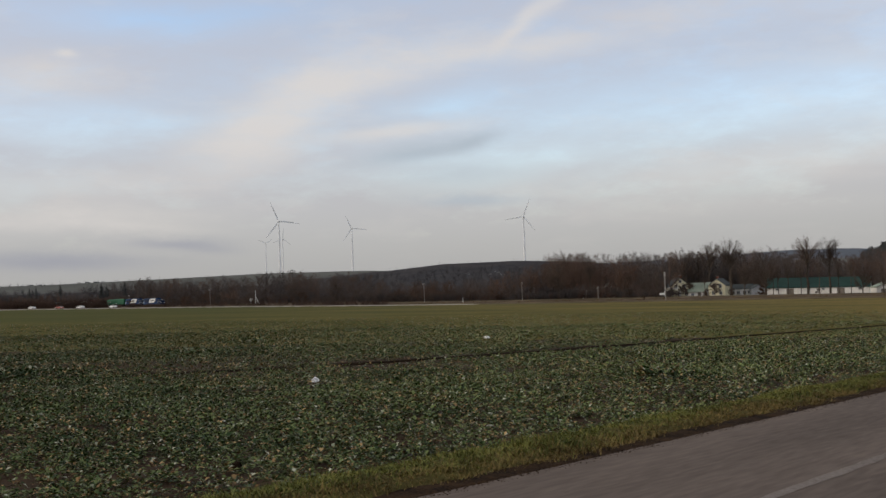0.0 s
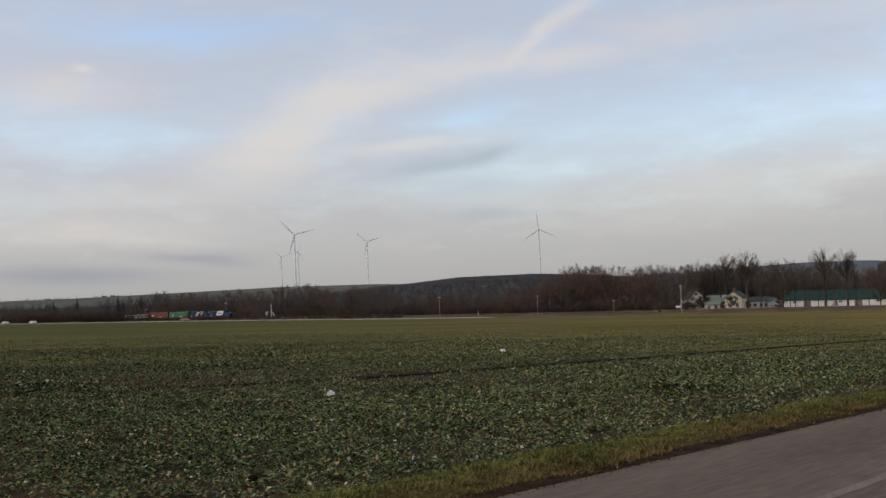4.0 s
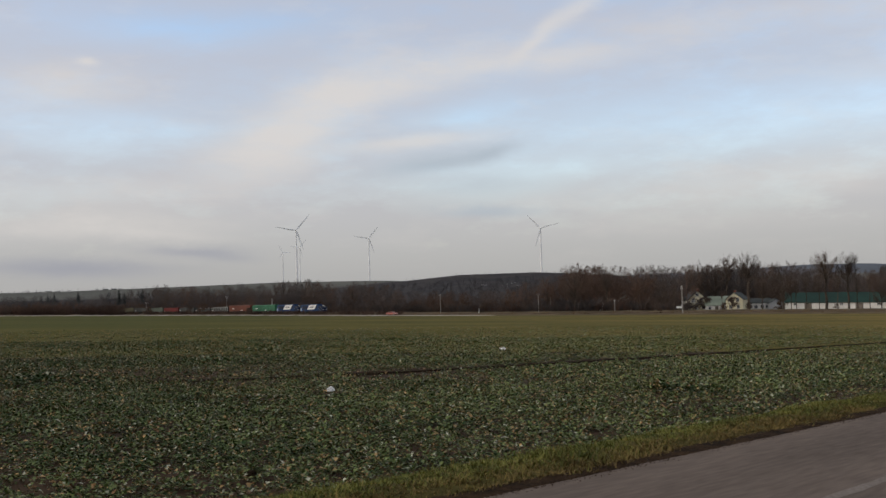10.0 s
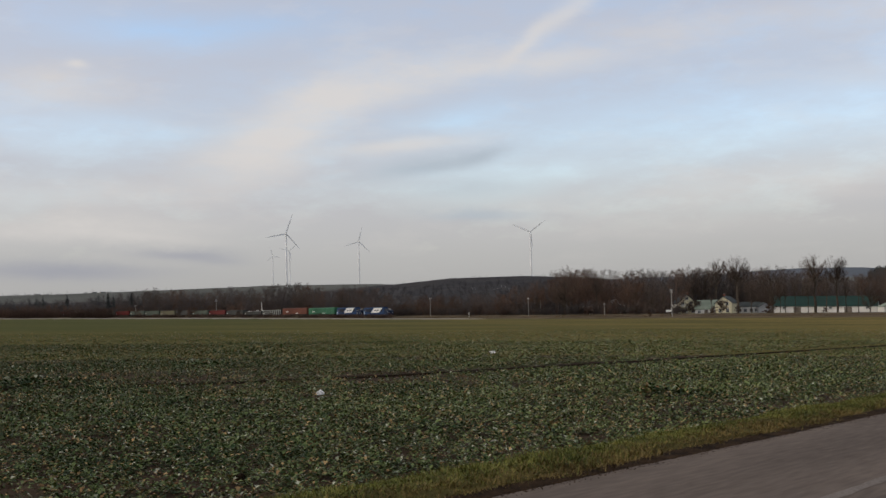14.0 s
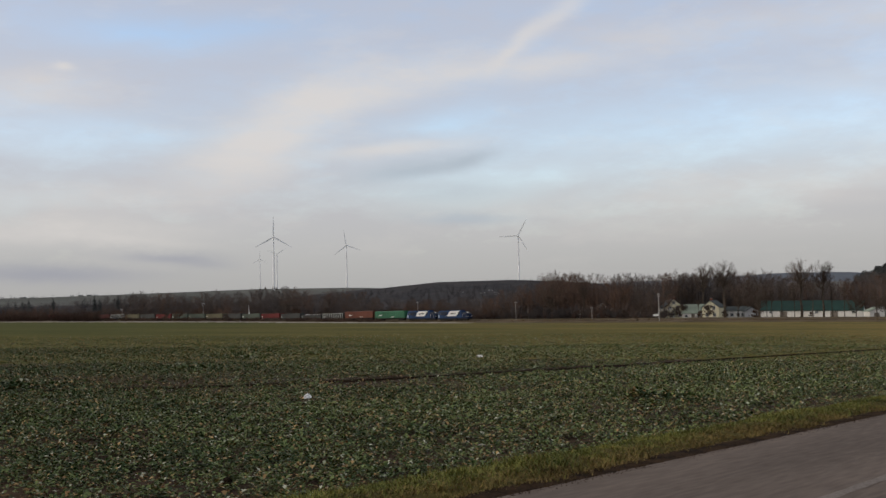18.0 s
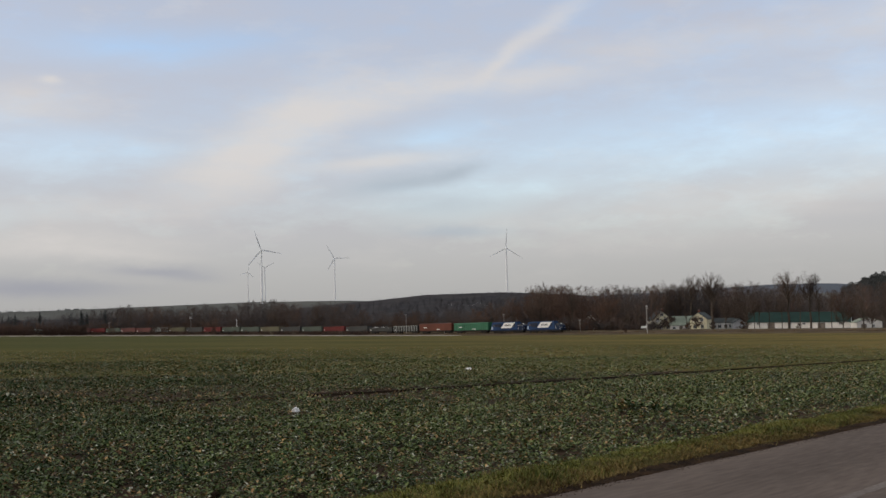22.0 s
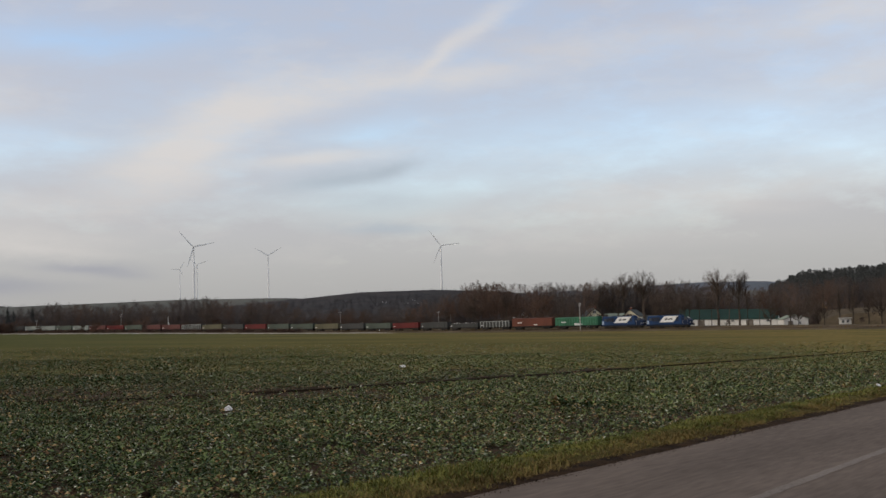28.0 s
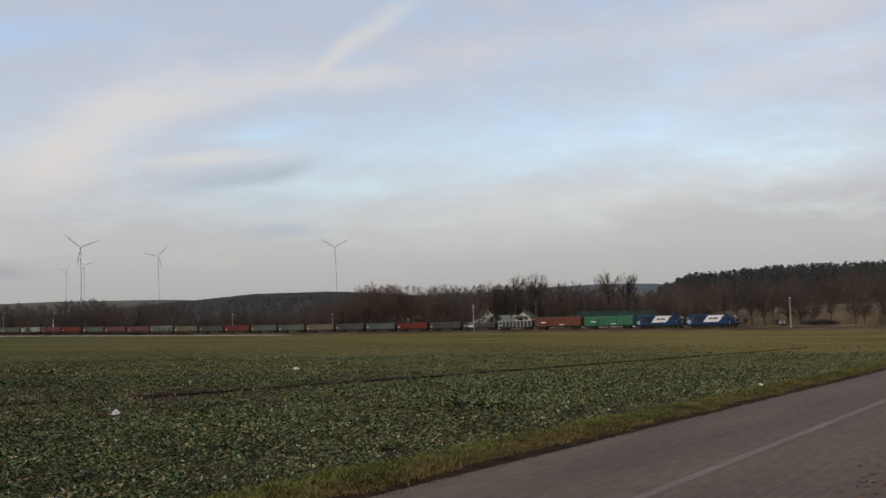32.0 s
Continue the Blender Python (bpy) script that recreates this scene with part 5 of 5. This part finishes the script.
house("cream gabled farmhouse with a dark roof", 13.62, 428, 6.2, 10, el_h(0.21, 428), el_h(0.53, 428), M_CREAM, M_ROOF_DARK, -14, windows=((-1.3, 4.2, 1.0, 1.2), (1.3, 4.2, 1.0, 1.2), (-1.4, 1.7, 1.0, 1.2), (1.4, 1.7, 1.0, 1.2)), chimney=-0.8)
house("small white lean-to in front of a farmhouse", 12.6, 416, 5.2, 3.5, el_h(-0.06, 416), el_h(0.05, 416), M_LIMEWASH, M_ROOF_SAGE, 0, False, windows=((-1.2, 1.3, 0.9, 0.9),), doors=((1.2, 1.2, 1.9, M_TIMBER),), name="outbuilding")
house("low whitewashed house with a dark grey roof", 14.75, 434, 9.0, 8, el_h(-0.0, 434), el_h(0.2, 434), M_LIMEWASH, M_ROOF_DARK, 0, False, windows=((-2.8, 1.7, 1.1, 1.1), (-0.8, 1.7, 1.1, 1.1), (1.4, 1.7, 1.1, 1.1), (3.2, 1.7, 1.1, 1.1)))
house("small grey gabled shed beside a barn", 15.6, 430, 4.6, 6, el_h(-0.02, 430), el_h(0.16, 430), M_GREY_WALL, M_ROOF_DARK, 10, windows=((0, 1.6, 0.8, 0.8),), name="shed", category="shed")
barn = house("long whitewashed barn with a dark green sheet roof", 18.35, 428, 35.5, 12, el_h(-0.06, 428), el_h(0.39, 428), M_LIMEWASH, M_ROOF_GREEN, -6, False,
             windows=((-14.0, 2.4, 1.0, 0.6), (-3.0, 2.4, 1.0, 0.6), (2.0, 2.4, 1.0, 0.6), (14.5, 2.4, 1.0, 0.6)), doors=((-9.5, 2.6, 2.6, M_TIMBER), (8.0, 2.6, 2.6, M_TIMBER)), lean=-0.022, name="barn", category="barn")
house("low shed with a pale corrugated roof by the barn", 21.6, 418, 8.5, 8, el_h(-0.17, 418), el_h(0.05, 418), M_LIMEWASH, M_ROOF_SAGE, 16, True, windows=((1.2, 1.4, 0.9, 0.8),), doors=((-2.0, 1.8, 2.0, M_TIMBER),), name="shed", category="shed")
house("small white site cabin with two dark windows", 23.85, 384, 3.5, 2.4, el_h(-0.22, 384), el_h(-0.19, 384), M_LIMEWASH, M_CONCRETE, 4, False, windows=((-0.7, 1.7, 0.7, 0.8), (0.7, 1.7, 0.7, 0.8)), name="cabin", category="cabin")
house("white house with a red roof among bare trees", 7.1, 480, 6, 8, el_h(0.35, 480), el_h(0.62, 480), M_LIMEWASH, M_ROOF_RED, 14, False, windows=((-1.8, 2.0, 1.1, 1.3), (1.8, 2.0, 1.1, 1.3), (-1.3, 4.4, 1.1, 1.2), (1.6, 4.4, 1.1, 1.2)), chimney=1)
house("pale cottage half hidden in the trees", 8.3, 462, 6, 7, el_h(0.25, 462), el_h(0.55, 462), M_LIMEWASH, M_ROOF_DARK, -8, True, windows=((-1.2, 1.7, 1.0, 1.2), (1.2, 1.7, 1.0, 1.2), (0, 4.2, 0.9, 1.0)))
house("ochre house with a red roof up the valley", 15.95, 620, 7, 7, el_h(0.62, 620), el_h(0.88, 620), M_OCHRE, M_ROOF_RED, 10, True, windows=((-1.4, 3, 1.1, 1.2), (1.4, 3, 1.1, 1.2)))
house("ochre gabled house at the foot of the pine hill", 22.95, 690, 3.0, 5, el_h(0.62, 690), el_h(0.82, 690), M_OCHRE, M_ROOF_RED, 0, True, windows=((0, 3, 1.0, 1.2),))
wood("brushwood_pile", "long low heap of dark cut brushwood by the railway", 46, 27.2, 28.9, lambda az, r: rail_hit(az, 7 + r.uniform(0, 3)), (M_TWIG_DARK,), 31, fixed=lambda r: r.uniform(1.2, 2.2), kits=BUSHES)
for az, d, el, w, roof in ((2.3, 1300, 0.83, 9, M_ROOF_RED), (3.0, 1280, 0.86, 10, M_ROOF_DARK), (1.2, 1320, 0.78, 8, M_ROOF_RED), (2.7, 1350, 0.9, 9, M_ROOF_DARK)):
    house("pale house far off on the wooded slope", az, d, w, 8, el_h(el, d), el_h(el + 0.12, d), M_LIMEWASH, roof, 15, False, windows=((-2, 3, 1.2, 1.3), (2, 3, 1.2, 1.3)))
for i, (az, el) in enumerate(((-20.6, 1.36), (-20.2, 1.37), (-19.8, 1.36), (-18.0, 1.42), (-17.6, 1.43), (-17.2, 1.44), (-16.9, 1.44), (-21.3, 1.33))):
    house("tiny pale house on the far hilltop", az, 3300, 14, 10, el_h(el, 3300), el_h(el + 0.09, 3300), M_LIMEWASH, M_ROOF_DARK, 20, i % 3 == 0, windows=((-3, 3, 1.5, 1.5), (3, 3, 1.5, 1.5)))

parked = copy_thing(white_car, pose(*rail_hit(26.3, 9), ground_z(*rail_hit(26.3, 9)), 0, 0, 70))
tagged(parked, "white passenger car parked beyond the railway", "car", "cars beyond the railway")


# ---- poles ----
def pole(az, off, top_el, label, mat=M_CONCRETE, arms=1, r=0.15):
    x, y = rail_hit(az, off)
    d = math.hypot(x, y)
    g = ground_z(x, y)
    h = EYE_H + el_h(top_el, d) - g
    e = thing("utility_pole", label, "pole", "poles along the railway")
    e.matrix_world = pose(x, y, g - 0.3, 0, 0, -math.degrees(RAIL_TURN) + 90)
    part("post", rods(((0, 0, 0), (0, 0, h + 0.3), r * 1.25, r * 0.8), n=10), mat, e)
    for k in range(arms):
        z = h - 0.25 - 0.7 * k
        arm = part("crossarm", box(-0.9, 0.9, -0.06, 0.06, z, z + 0.12), M_TIMBER, e)
        for ix in (-0.75, -0.3, 0.3, 0.75):
            part("insulator", rods(((ix, 0, z + 0.12), (ix, 0, z + 0.34), 0.06), n=6), M_FRAME, arm)
    return e


for az, off, el in ((11.11, -6, 0.93), (-1.05, 7, 0.85), (3.94, 7, 0.71), (7.77, 8, 0.32), (-11.81, 7, 1.03), (-15.71, 7, 0.82), (26.73, -5, 0.77)):
    pole(az, off, el, "pale concrete pole beside the railway", arms=1 if el < 0.9 else 2, r=0.15 if az in (11.11, 26.73) else 0.09)
pole(4.56, 12, 0.56, "thin wooden pole beside the railway", M_TIMBER, 0, 0.11)
pole(0.91, 6, 0.05, "short white post beside the railway", M_FRAME, 0, 0.10)
sig = pole(-9.57, 7, 0.83, "white railway post with a slanting stay and a dish", M_FRAME, 0, 0.14)
part("stay", rods(((0.1, -2.6, 0.2), (0, 0, 3.6), 0.12), n=8), M_FRAME, sig)
part("dish", rods(((0, 3.4, 2.2), (0, 3.6, 2.3), 1.0, 0.8), n=14), M_FRAME, sig)
part("dish_post", rods(((0, 3.5, 0), (0, 3.5, 1.6), 0.1), n=8), M_FRAME, sig)
x, y = rail_hit(10.95, -7)
sign = thing("road_sign", "small white sign on a post by the main road", "sign")
sign.matrix_world = pose(x, y, ground_z(x, y), 0, 0, -11)
part("post", rods(((0, 0, 0), (0, 0, 2.6), 0.05), n=8), M_TIMBER, sign)
part("plate", box(-0.9, 0.9, -0.08, -0.04, 1.8, 2.5), M_FRAME, sign)


# ---- crop in the field ----
def track_line(x, y):
    """Distance across the tractor's wheel track."""
    px = np.array((-40.0, -24.0, -10.1, -5.3, -1.4, 3.7, 10.9, 17.9, 60.0, 140.0))
    py = np.array((22.0, 23.6, 25.0, 26.9, 29.8, 34.9, 42.8, 50.6, 97.0, 187.0))
    return (y - np.interp(x, px, py)) * 0.72


def patches(x, y):
    """Smooth pattern from 0 to 1 of thicker and thinner growth."""
    v = np.zeros_like(x)
    for k, (fx, fy, ph, a) in enumerate(((0.31, 0.23, 0.4, 1), (0.9, 0.55, 2.2, 0.8), (1.7, 2.3, 4.0, 0.7), (0.13, 0.4, 1.1, 1), (3.6, 1.9, 0.7, 0.6), (2.2, 4.4, 5.1, 0.6))):
        v += a * np.sin(fx * x + fy * y * (1 if k % 2 else -1) + ph + 1.3 * np.sin(0.37 * fy * x - fx * y + k))
    return 0.5 + v / 6.0


# darker, taller clumps of growth: plan place and half size
CLUMPS = ((-8.0, 35.7, 0.9, 1.0), (-8.3, 45.6, 1.2, 1.6), (-8.4, 52.5, 1.2, 1.5), (-9.6, 26.0, 1.2, 0.9), (4.0, 22.5, 0.7, 0.5))


def crop_leaves():
    rng = np.random.default_rng(11)
    pts, ids = [], []
    for r0, r1, plants, leaves, size in ((7.5, 15, 88, 18, 0.66), (15, 26, 76, 14, 0.76), (26, 42, 46, 11, 0.96), (42, 66, 21, 8, 1.1), (66, 112, 7.5, 6, 1.2)):
        a0, a1 = radians(-25), radians(37)
        n = int((a1 - a0) / 2 * (r1 * r1 - r0 * r0) * plants)
        r = np.sqrt(rng.uniform(r0 * r0, r1 * r1, n))
        a = rng.uniform(a0, a1, n)
        x, y = r * np.sin(a), r * np.cos(a)
        p = -x * RDY + y * RDX
        tr = track_line(x, y)
        dens = np.clip(patches(x, y) * 2.2 - 0.08, 0.36, 1)
        dens = np.where(np.abs(tr + 0.004 * r) < (0.38 + 0.013 * r) * (0.6 + 0.7 * patches(x * 1.7, y * 1.7)), np.where(x < -3, 0.42, np.clip((r - 45) / 110, 0.02, 0.35)), dens)
        dens = np.where(np.abs(tr - 1.9) < 0.25, 0.4, dens)
        tall = np.ones(n)
        for cx, cy, sx, sy in CLUMPS:
            g = np.exp(-((x - cx) / sx) ** 2 - ((y - cy) / sy) ** 2)
            tall, dens = tall + 0.9 * g, np.maximum(dens, g)
        dens = dens * np.clip((112 - r) / 50, 0.0, 1.0)
        keep = (p > 7.34 + 0.16 * np.sin(x * 1.7) * np.sin(y * 0.9)) & (rng.random(n) < dens)
        x, y = np.repeat(x[keep], leaves), np.repeat(y[keep], leaves)
        big = np.repeat(rng.uniform(0.5, 1.4, keep.sum()) * tall[keep], leaves)
        n = len(x)
        yaw = rng.uniform(0, 2 * np.pi, n)
        far = rng.random(n)                       # 0 at the heart of the plant, 1 at its rim
        tilt = 0.85 - 0.8 * far + rng.uniform(-0.2, 0.2, n)
        ln = rng.uniform(0.035, 0.085, n) * size ** 0.8 * big
        wd = ln * rng.uniform(0.45, 0.75, n) / 2
        out = far * 0.11 * size * big
        x, y = x + np.cos(yaw) * out, y + np.sin(yaw) * out
        z = SLOPE * x + (0.02 + 0.06 * (1 - far) * rng.uniform(0.5, 1.2, n)) * big
        d = np.stack([np.cos(yaw) * np.cos(tilt), np.sin(yaw) * np.cos(tilt), np.sin(tilt)], 1)
        s = np.stack([-np.sin(yaw), np.cos(yaw), rng.uniform(-0.3, 0.3, n)], 1)
        b = np.stack([x, y, z], 1)
        mid = b + d * (ln * 0.55)[:, None]
        tip = b + d * ln[:, None] - np.stack([0 * x, 0 * x, ln * 0.28], 1)
        pts.append(np.stack([b, mid + s * wd[:, None], tip, mid - s * wd[:, None]], 1))
        u = rng.random(n)
        dry = np.clip(0.09 + 0.16 * (0.75 - patches(x, y)) + r0 * 0.0012, 0.03, 0.26)
        # slot 1: yellowed leaves; slot 2: leaves coloured pale as glints of sky
        ids.append(np.where(u < dry, 1, np.where(u < dry + 0.075, 2, 0)))
    me = mesh_of("crop", np.concatenate(pts), 4, (M_CROP, M_CROP_DRY, M_CROP_GLINT), np.concatenate(ids))
    tagged(new("crop", me), "low green winter rape crop with yellowed leaves", "crop", kind="stuff")


# sky glints on glossy leaves, painted as a pale leaf colour
M_CROP_GLINT = material("glint_leaves", (0.15, 0.17, 0.11), (0.46, 0.46, 0.36), 1.5, 0.35, fine=6, island=0.5)
crop_leaves()


def track_strip():
    rows = []
    for i in range(112):
        x = -40 + 0.7 * i
        yc = x - float(track_line(np.array(x), np.array(x))) / 0.72
        row = []
        for k, h in ((-0.34, 0.008), (-0.25, 0.035), (-0.16, 0.014), (0.16, 0.014), (0.25, 0.045), (0.34, 0.008)):
            yy = yc + k * (1 - 0.8 * smooth(6, 36, x)) * (0.6 + 0.8 * noise.noise((x * 0.5, k, 0))) / 0.72
            row.append((x, yy, SLOPE * x + h))
        rows.append(row)
    # bare earth strip, coloured dark for the shaded depth of the rut
    tagged(new("wheel_track", grid_mesh("wheel_track", rows, (M_DARK_EARTH,))), "wheel track of bare earth through the crop, rut shade in its colour", "wheel track", kind="structure")


track_strip()


def verge_grass():
    rng = np.random.default_rng(4)
    pts, ids = [], []
    for q0, q1, density, size in ((4, 22, 2800, 1.0), (22, 50, 1000, 1.5), (50, 110, 240, 2.3)):
        n = int((q1 - q0) * 1.4 * density)
        tufts = n // 45
        tq, tp, th = rng.uniform(q0, q1, tufts), 6.38 + 1.04 * rng.beta(1.0, 1.05, tufts), rng.uniform(0.5, 1.5, tufts)
        i = rng.integers(0, tufts, n)
        q, p = tq[i] + rng.normal(0, 0.10, n), tp[i] + rng.normal(0, 0.065, n)
        p = p + 0.07 * np.sin(q * 1.1) + 0.05 * np.sin(q * 3.7 + 1)
        x, y = q * RDX - p * RDY, q * RDY + p * RDX
        f = np.clip((p - 6.47) / 0.95, 0, 1)
        z = SLOPE * x + 0.03 + 0.06 * np.sin(np.pi * f)
        h = rng.uniform(0.02, 0.075, n) * th[i] * np.clip(0.3 + 1.1 * patches(x * 4, y * 4), 0.4, 1.5)
        yaw, bend = rng.uniform(0, 6.283, n), rng.uniform(0.5, 2.6, n)
        d = np.stack([np.cos(yaw) * bend, np.sin(yaw) * bend, np.ones(n)], 1)
        d /= np.linalg.norm(d, axis=1, keepdims=True)
        s = np.stack([-np.sin(yaw), np.cos(yaw), 0 * x], 1) * (0.005 * size * rng.uniform(0.7, 1.5, n))[:, None]
        b = np.stack([x, y, z], 1)
        pts.append(np.stack([b + s, b - s, b + d * (h * 1.2)[:, None]], 1))
        low = np.clip(0.95 - (p - 6.42) * 1.9 + 0.9 * (patches(x * 2, y * 2) - 0.5) + 0.25 * (th[i] - 1), 0.10, 0.92)
        ids.append((rng.random(n) < low).astype(int))
    me = mesh_of("grass", np.concatenate(pts), 3, (M_GRASS, M_STRAW), np.concatenate(ids))
    tagged(new("grass", me), "short yellow-green winter grass on the road verge", "grass", kind="stuff")


M_STRAW = material("straw_grass", (0.065, 0.044, 0.016), (0.23, 0.165, 0.06), 1.2, 0.8, fine=8, island=0.5)
verge_grass()


# ---- litter in the field ----
def crumpled(name, label, x, y, sx, sy, sz, mat, seed, category):
    bm = bmesh.new()
    bmesh.ops.create_icosphere(bm, subdivisions=3, radius=1)
    for v in bm.verts:
        n = noise.noise(v.co * 1.6 + Vector((seed, 0, 0))) * 0.45 + noise.noise(v.co * 4 + Vector((0, seed, 0))) * 0.22
        v.co = v.co * (1 + n)
        v.co.z = max(v.co.z, -0.55)
        v.co.x, v.co.y, v.co.z = v.co.x * sx, v.co.y * sy, (v.co.z + 0.5) * sz
    ob = part(name, bm, mat)
    ob.matrix_world = pose(x, y, SLOPE * x + (0.05 if y > 13 else 0.025), 0, 0, seed * 50)
    return tagged(ob, label, category)


M_PLASTIC = material("white_plastic", (0.60, 0.60, 0.60), (0.80, 0.80, 0.80), 6, 0.4, 0.3, fine=30)
M_PAPER = material("weathered_paper", (0.22, 0.20, 0.17), (0.42, 0.39, 0.34), 8, 0.8, 0.3, fine=40)
crumpled("plastic_bag", "crumpled white plastic bag lying in the crop", -2.65, 22.5, 0.075, 0.06, 0.062, M_PLASTIC, 1, "plastic bag")
crumpled("plastic_bag", "flattened white plastic bag lying in the crop", 1.61, 45.1, 0.18, 0.12, 0.07, M_PLASTIC, 2, "plastic bag")
crumpled("paper_scrap", "pale scrap of paper at the field's edge", 1.05, 14.8, 0.055, 0.03, 0.015, M_PAPER, 3, "litter")
crumpled("paper_scrap", "pale scrap of paper in the crop", 0.50, 14.13, 0.04, 0.03, 0.015, M_PAPER, 4, "litter")
crumpled("plastic_sheet", "long white plastic sheet on the grass verge", 13.04, 27.8, 0.28, 0.08, 0.035, M_PLASTIC, 5, "litter")
crumpled("earth_clod", "dark clod of earth in the crop", -2.1, 11.06, 0.07, 0.05, 0.05, M_DARK_EARTH, 6, "earth clod")


def edge_debris():
    """Bits of earth and stone along the edge of the asphalt."""
    rng = np.random.default_rng(21)
    n = 5000
    q = 4 + 46 * rng.random(n) ** 1.5
    p = 6.12 - np.abs(rng.normal(0, 0.07, n))
    x, y = q * RDX - p * RDY, q * RDY + p * RDX
    r = 0.002 + 0.006 * rng.random(n) ** 3
    c = np.stack([x, y, SLOPE * x + 0.03], 1)
    a = rng.uniform(0, 6.283, n)
    base = [c + np.stack([np.cos(a + k * 2.094) * r * 1.6, np.sin(a + k * 2.094) * r * 1.6, 0 * r], 1) for k in range(3)]
    top = c + np.stack([0 * r, 0 * r, r * 1.2], 1)
    pts = np.concatenate([np.stack([base[k], base[(k + 1) % 3], top], 1) for k in range(3)])
    me = mesh_of("road_grit", pts, 3, (M_SHOULDER,))
    tagged(new("road_grit", me), "crumbs of dark earth along the asphalt edge", "grit", kind="stuff")


edge_debris()


def dead_leaves():
    rng = np.random.default_rng(8)
    n = 420
    q, p = rng.uniform(6, 30, n), 1.75 + np.abs(rng.normal(0, 0.22, n))
    x, y = q * RDX - p * RDY, q * RDY + p * RDX
    yaw, ln = rng.uniform(0, 6.283, n), rng.uniform(0.03, 0.07, n)
    d = np.stack([np.cos(yaw), np.sin(yaw), 0.15 + 0 * yaw], 1) * ln[:, None]
    s = np.stack([-np.sin(yaw), np.cos(yaw), 0.2 + 0 * yaw], 1) * (ln * 0.35)[:, None]
    b = np.stack([x, y, SLOPE * x + 0.036], 1)
    me = mesh_of("dead_leaves", np.stack([b - d, b + s, b + d, b - s + np.array((0, 0, 0.01))], 1), 4, (M_LEAF,))
    tagged(new("dead_leaves", me), "brown dead leaves along the asphalt edge", "leaves", kind="stuff")


M_LEAF = material("dead_leaf", (0.07, 0.03, 0.015), (0.22, 0.10, 0.05), 3, 0.8, fine=10, island=0.5)
dead_leaves()


def cables():
    """Two sagging wires from pole to pole along the railway."""
    stops = (-15.71, -11.81, -1.05, 3.94, 11.11)
    for a0, a1 in zip(stops, stops[1:]):
        for side in (-0.7, 0.7):
            ends = []
            for az in (a0, a1):
                x, y = rail_hit(az, (-6 if az > 10 else 7) + side)
                el = {-15.71: 0.82, -11.81: 1.03, -1.05: 0.85, 3.94: 0.71, 11.11: 0.93}[az]
                ends.append(Vector((x, y, EYE_H + el_h(el, math.hypot(x, y)))))
            bm = bmesh.new()
            pts = [ends[0].lerp(ends[1], k / 8) - Vector((0, 0, 1.6 * (1 - (k / 4 - 1) ** 2))) for k in range(9)]
            for u, v in zip(pts, pts[1:]):
                rod(bm, u, v, 0.018, n=4)
            tagged(part("overhead_cable", bm, M_IRON), "thin dark cable strung between poles", "cable", "cables along the railway")


cables()


motions()
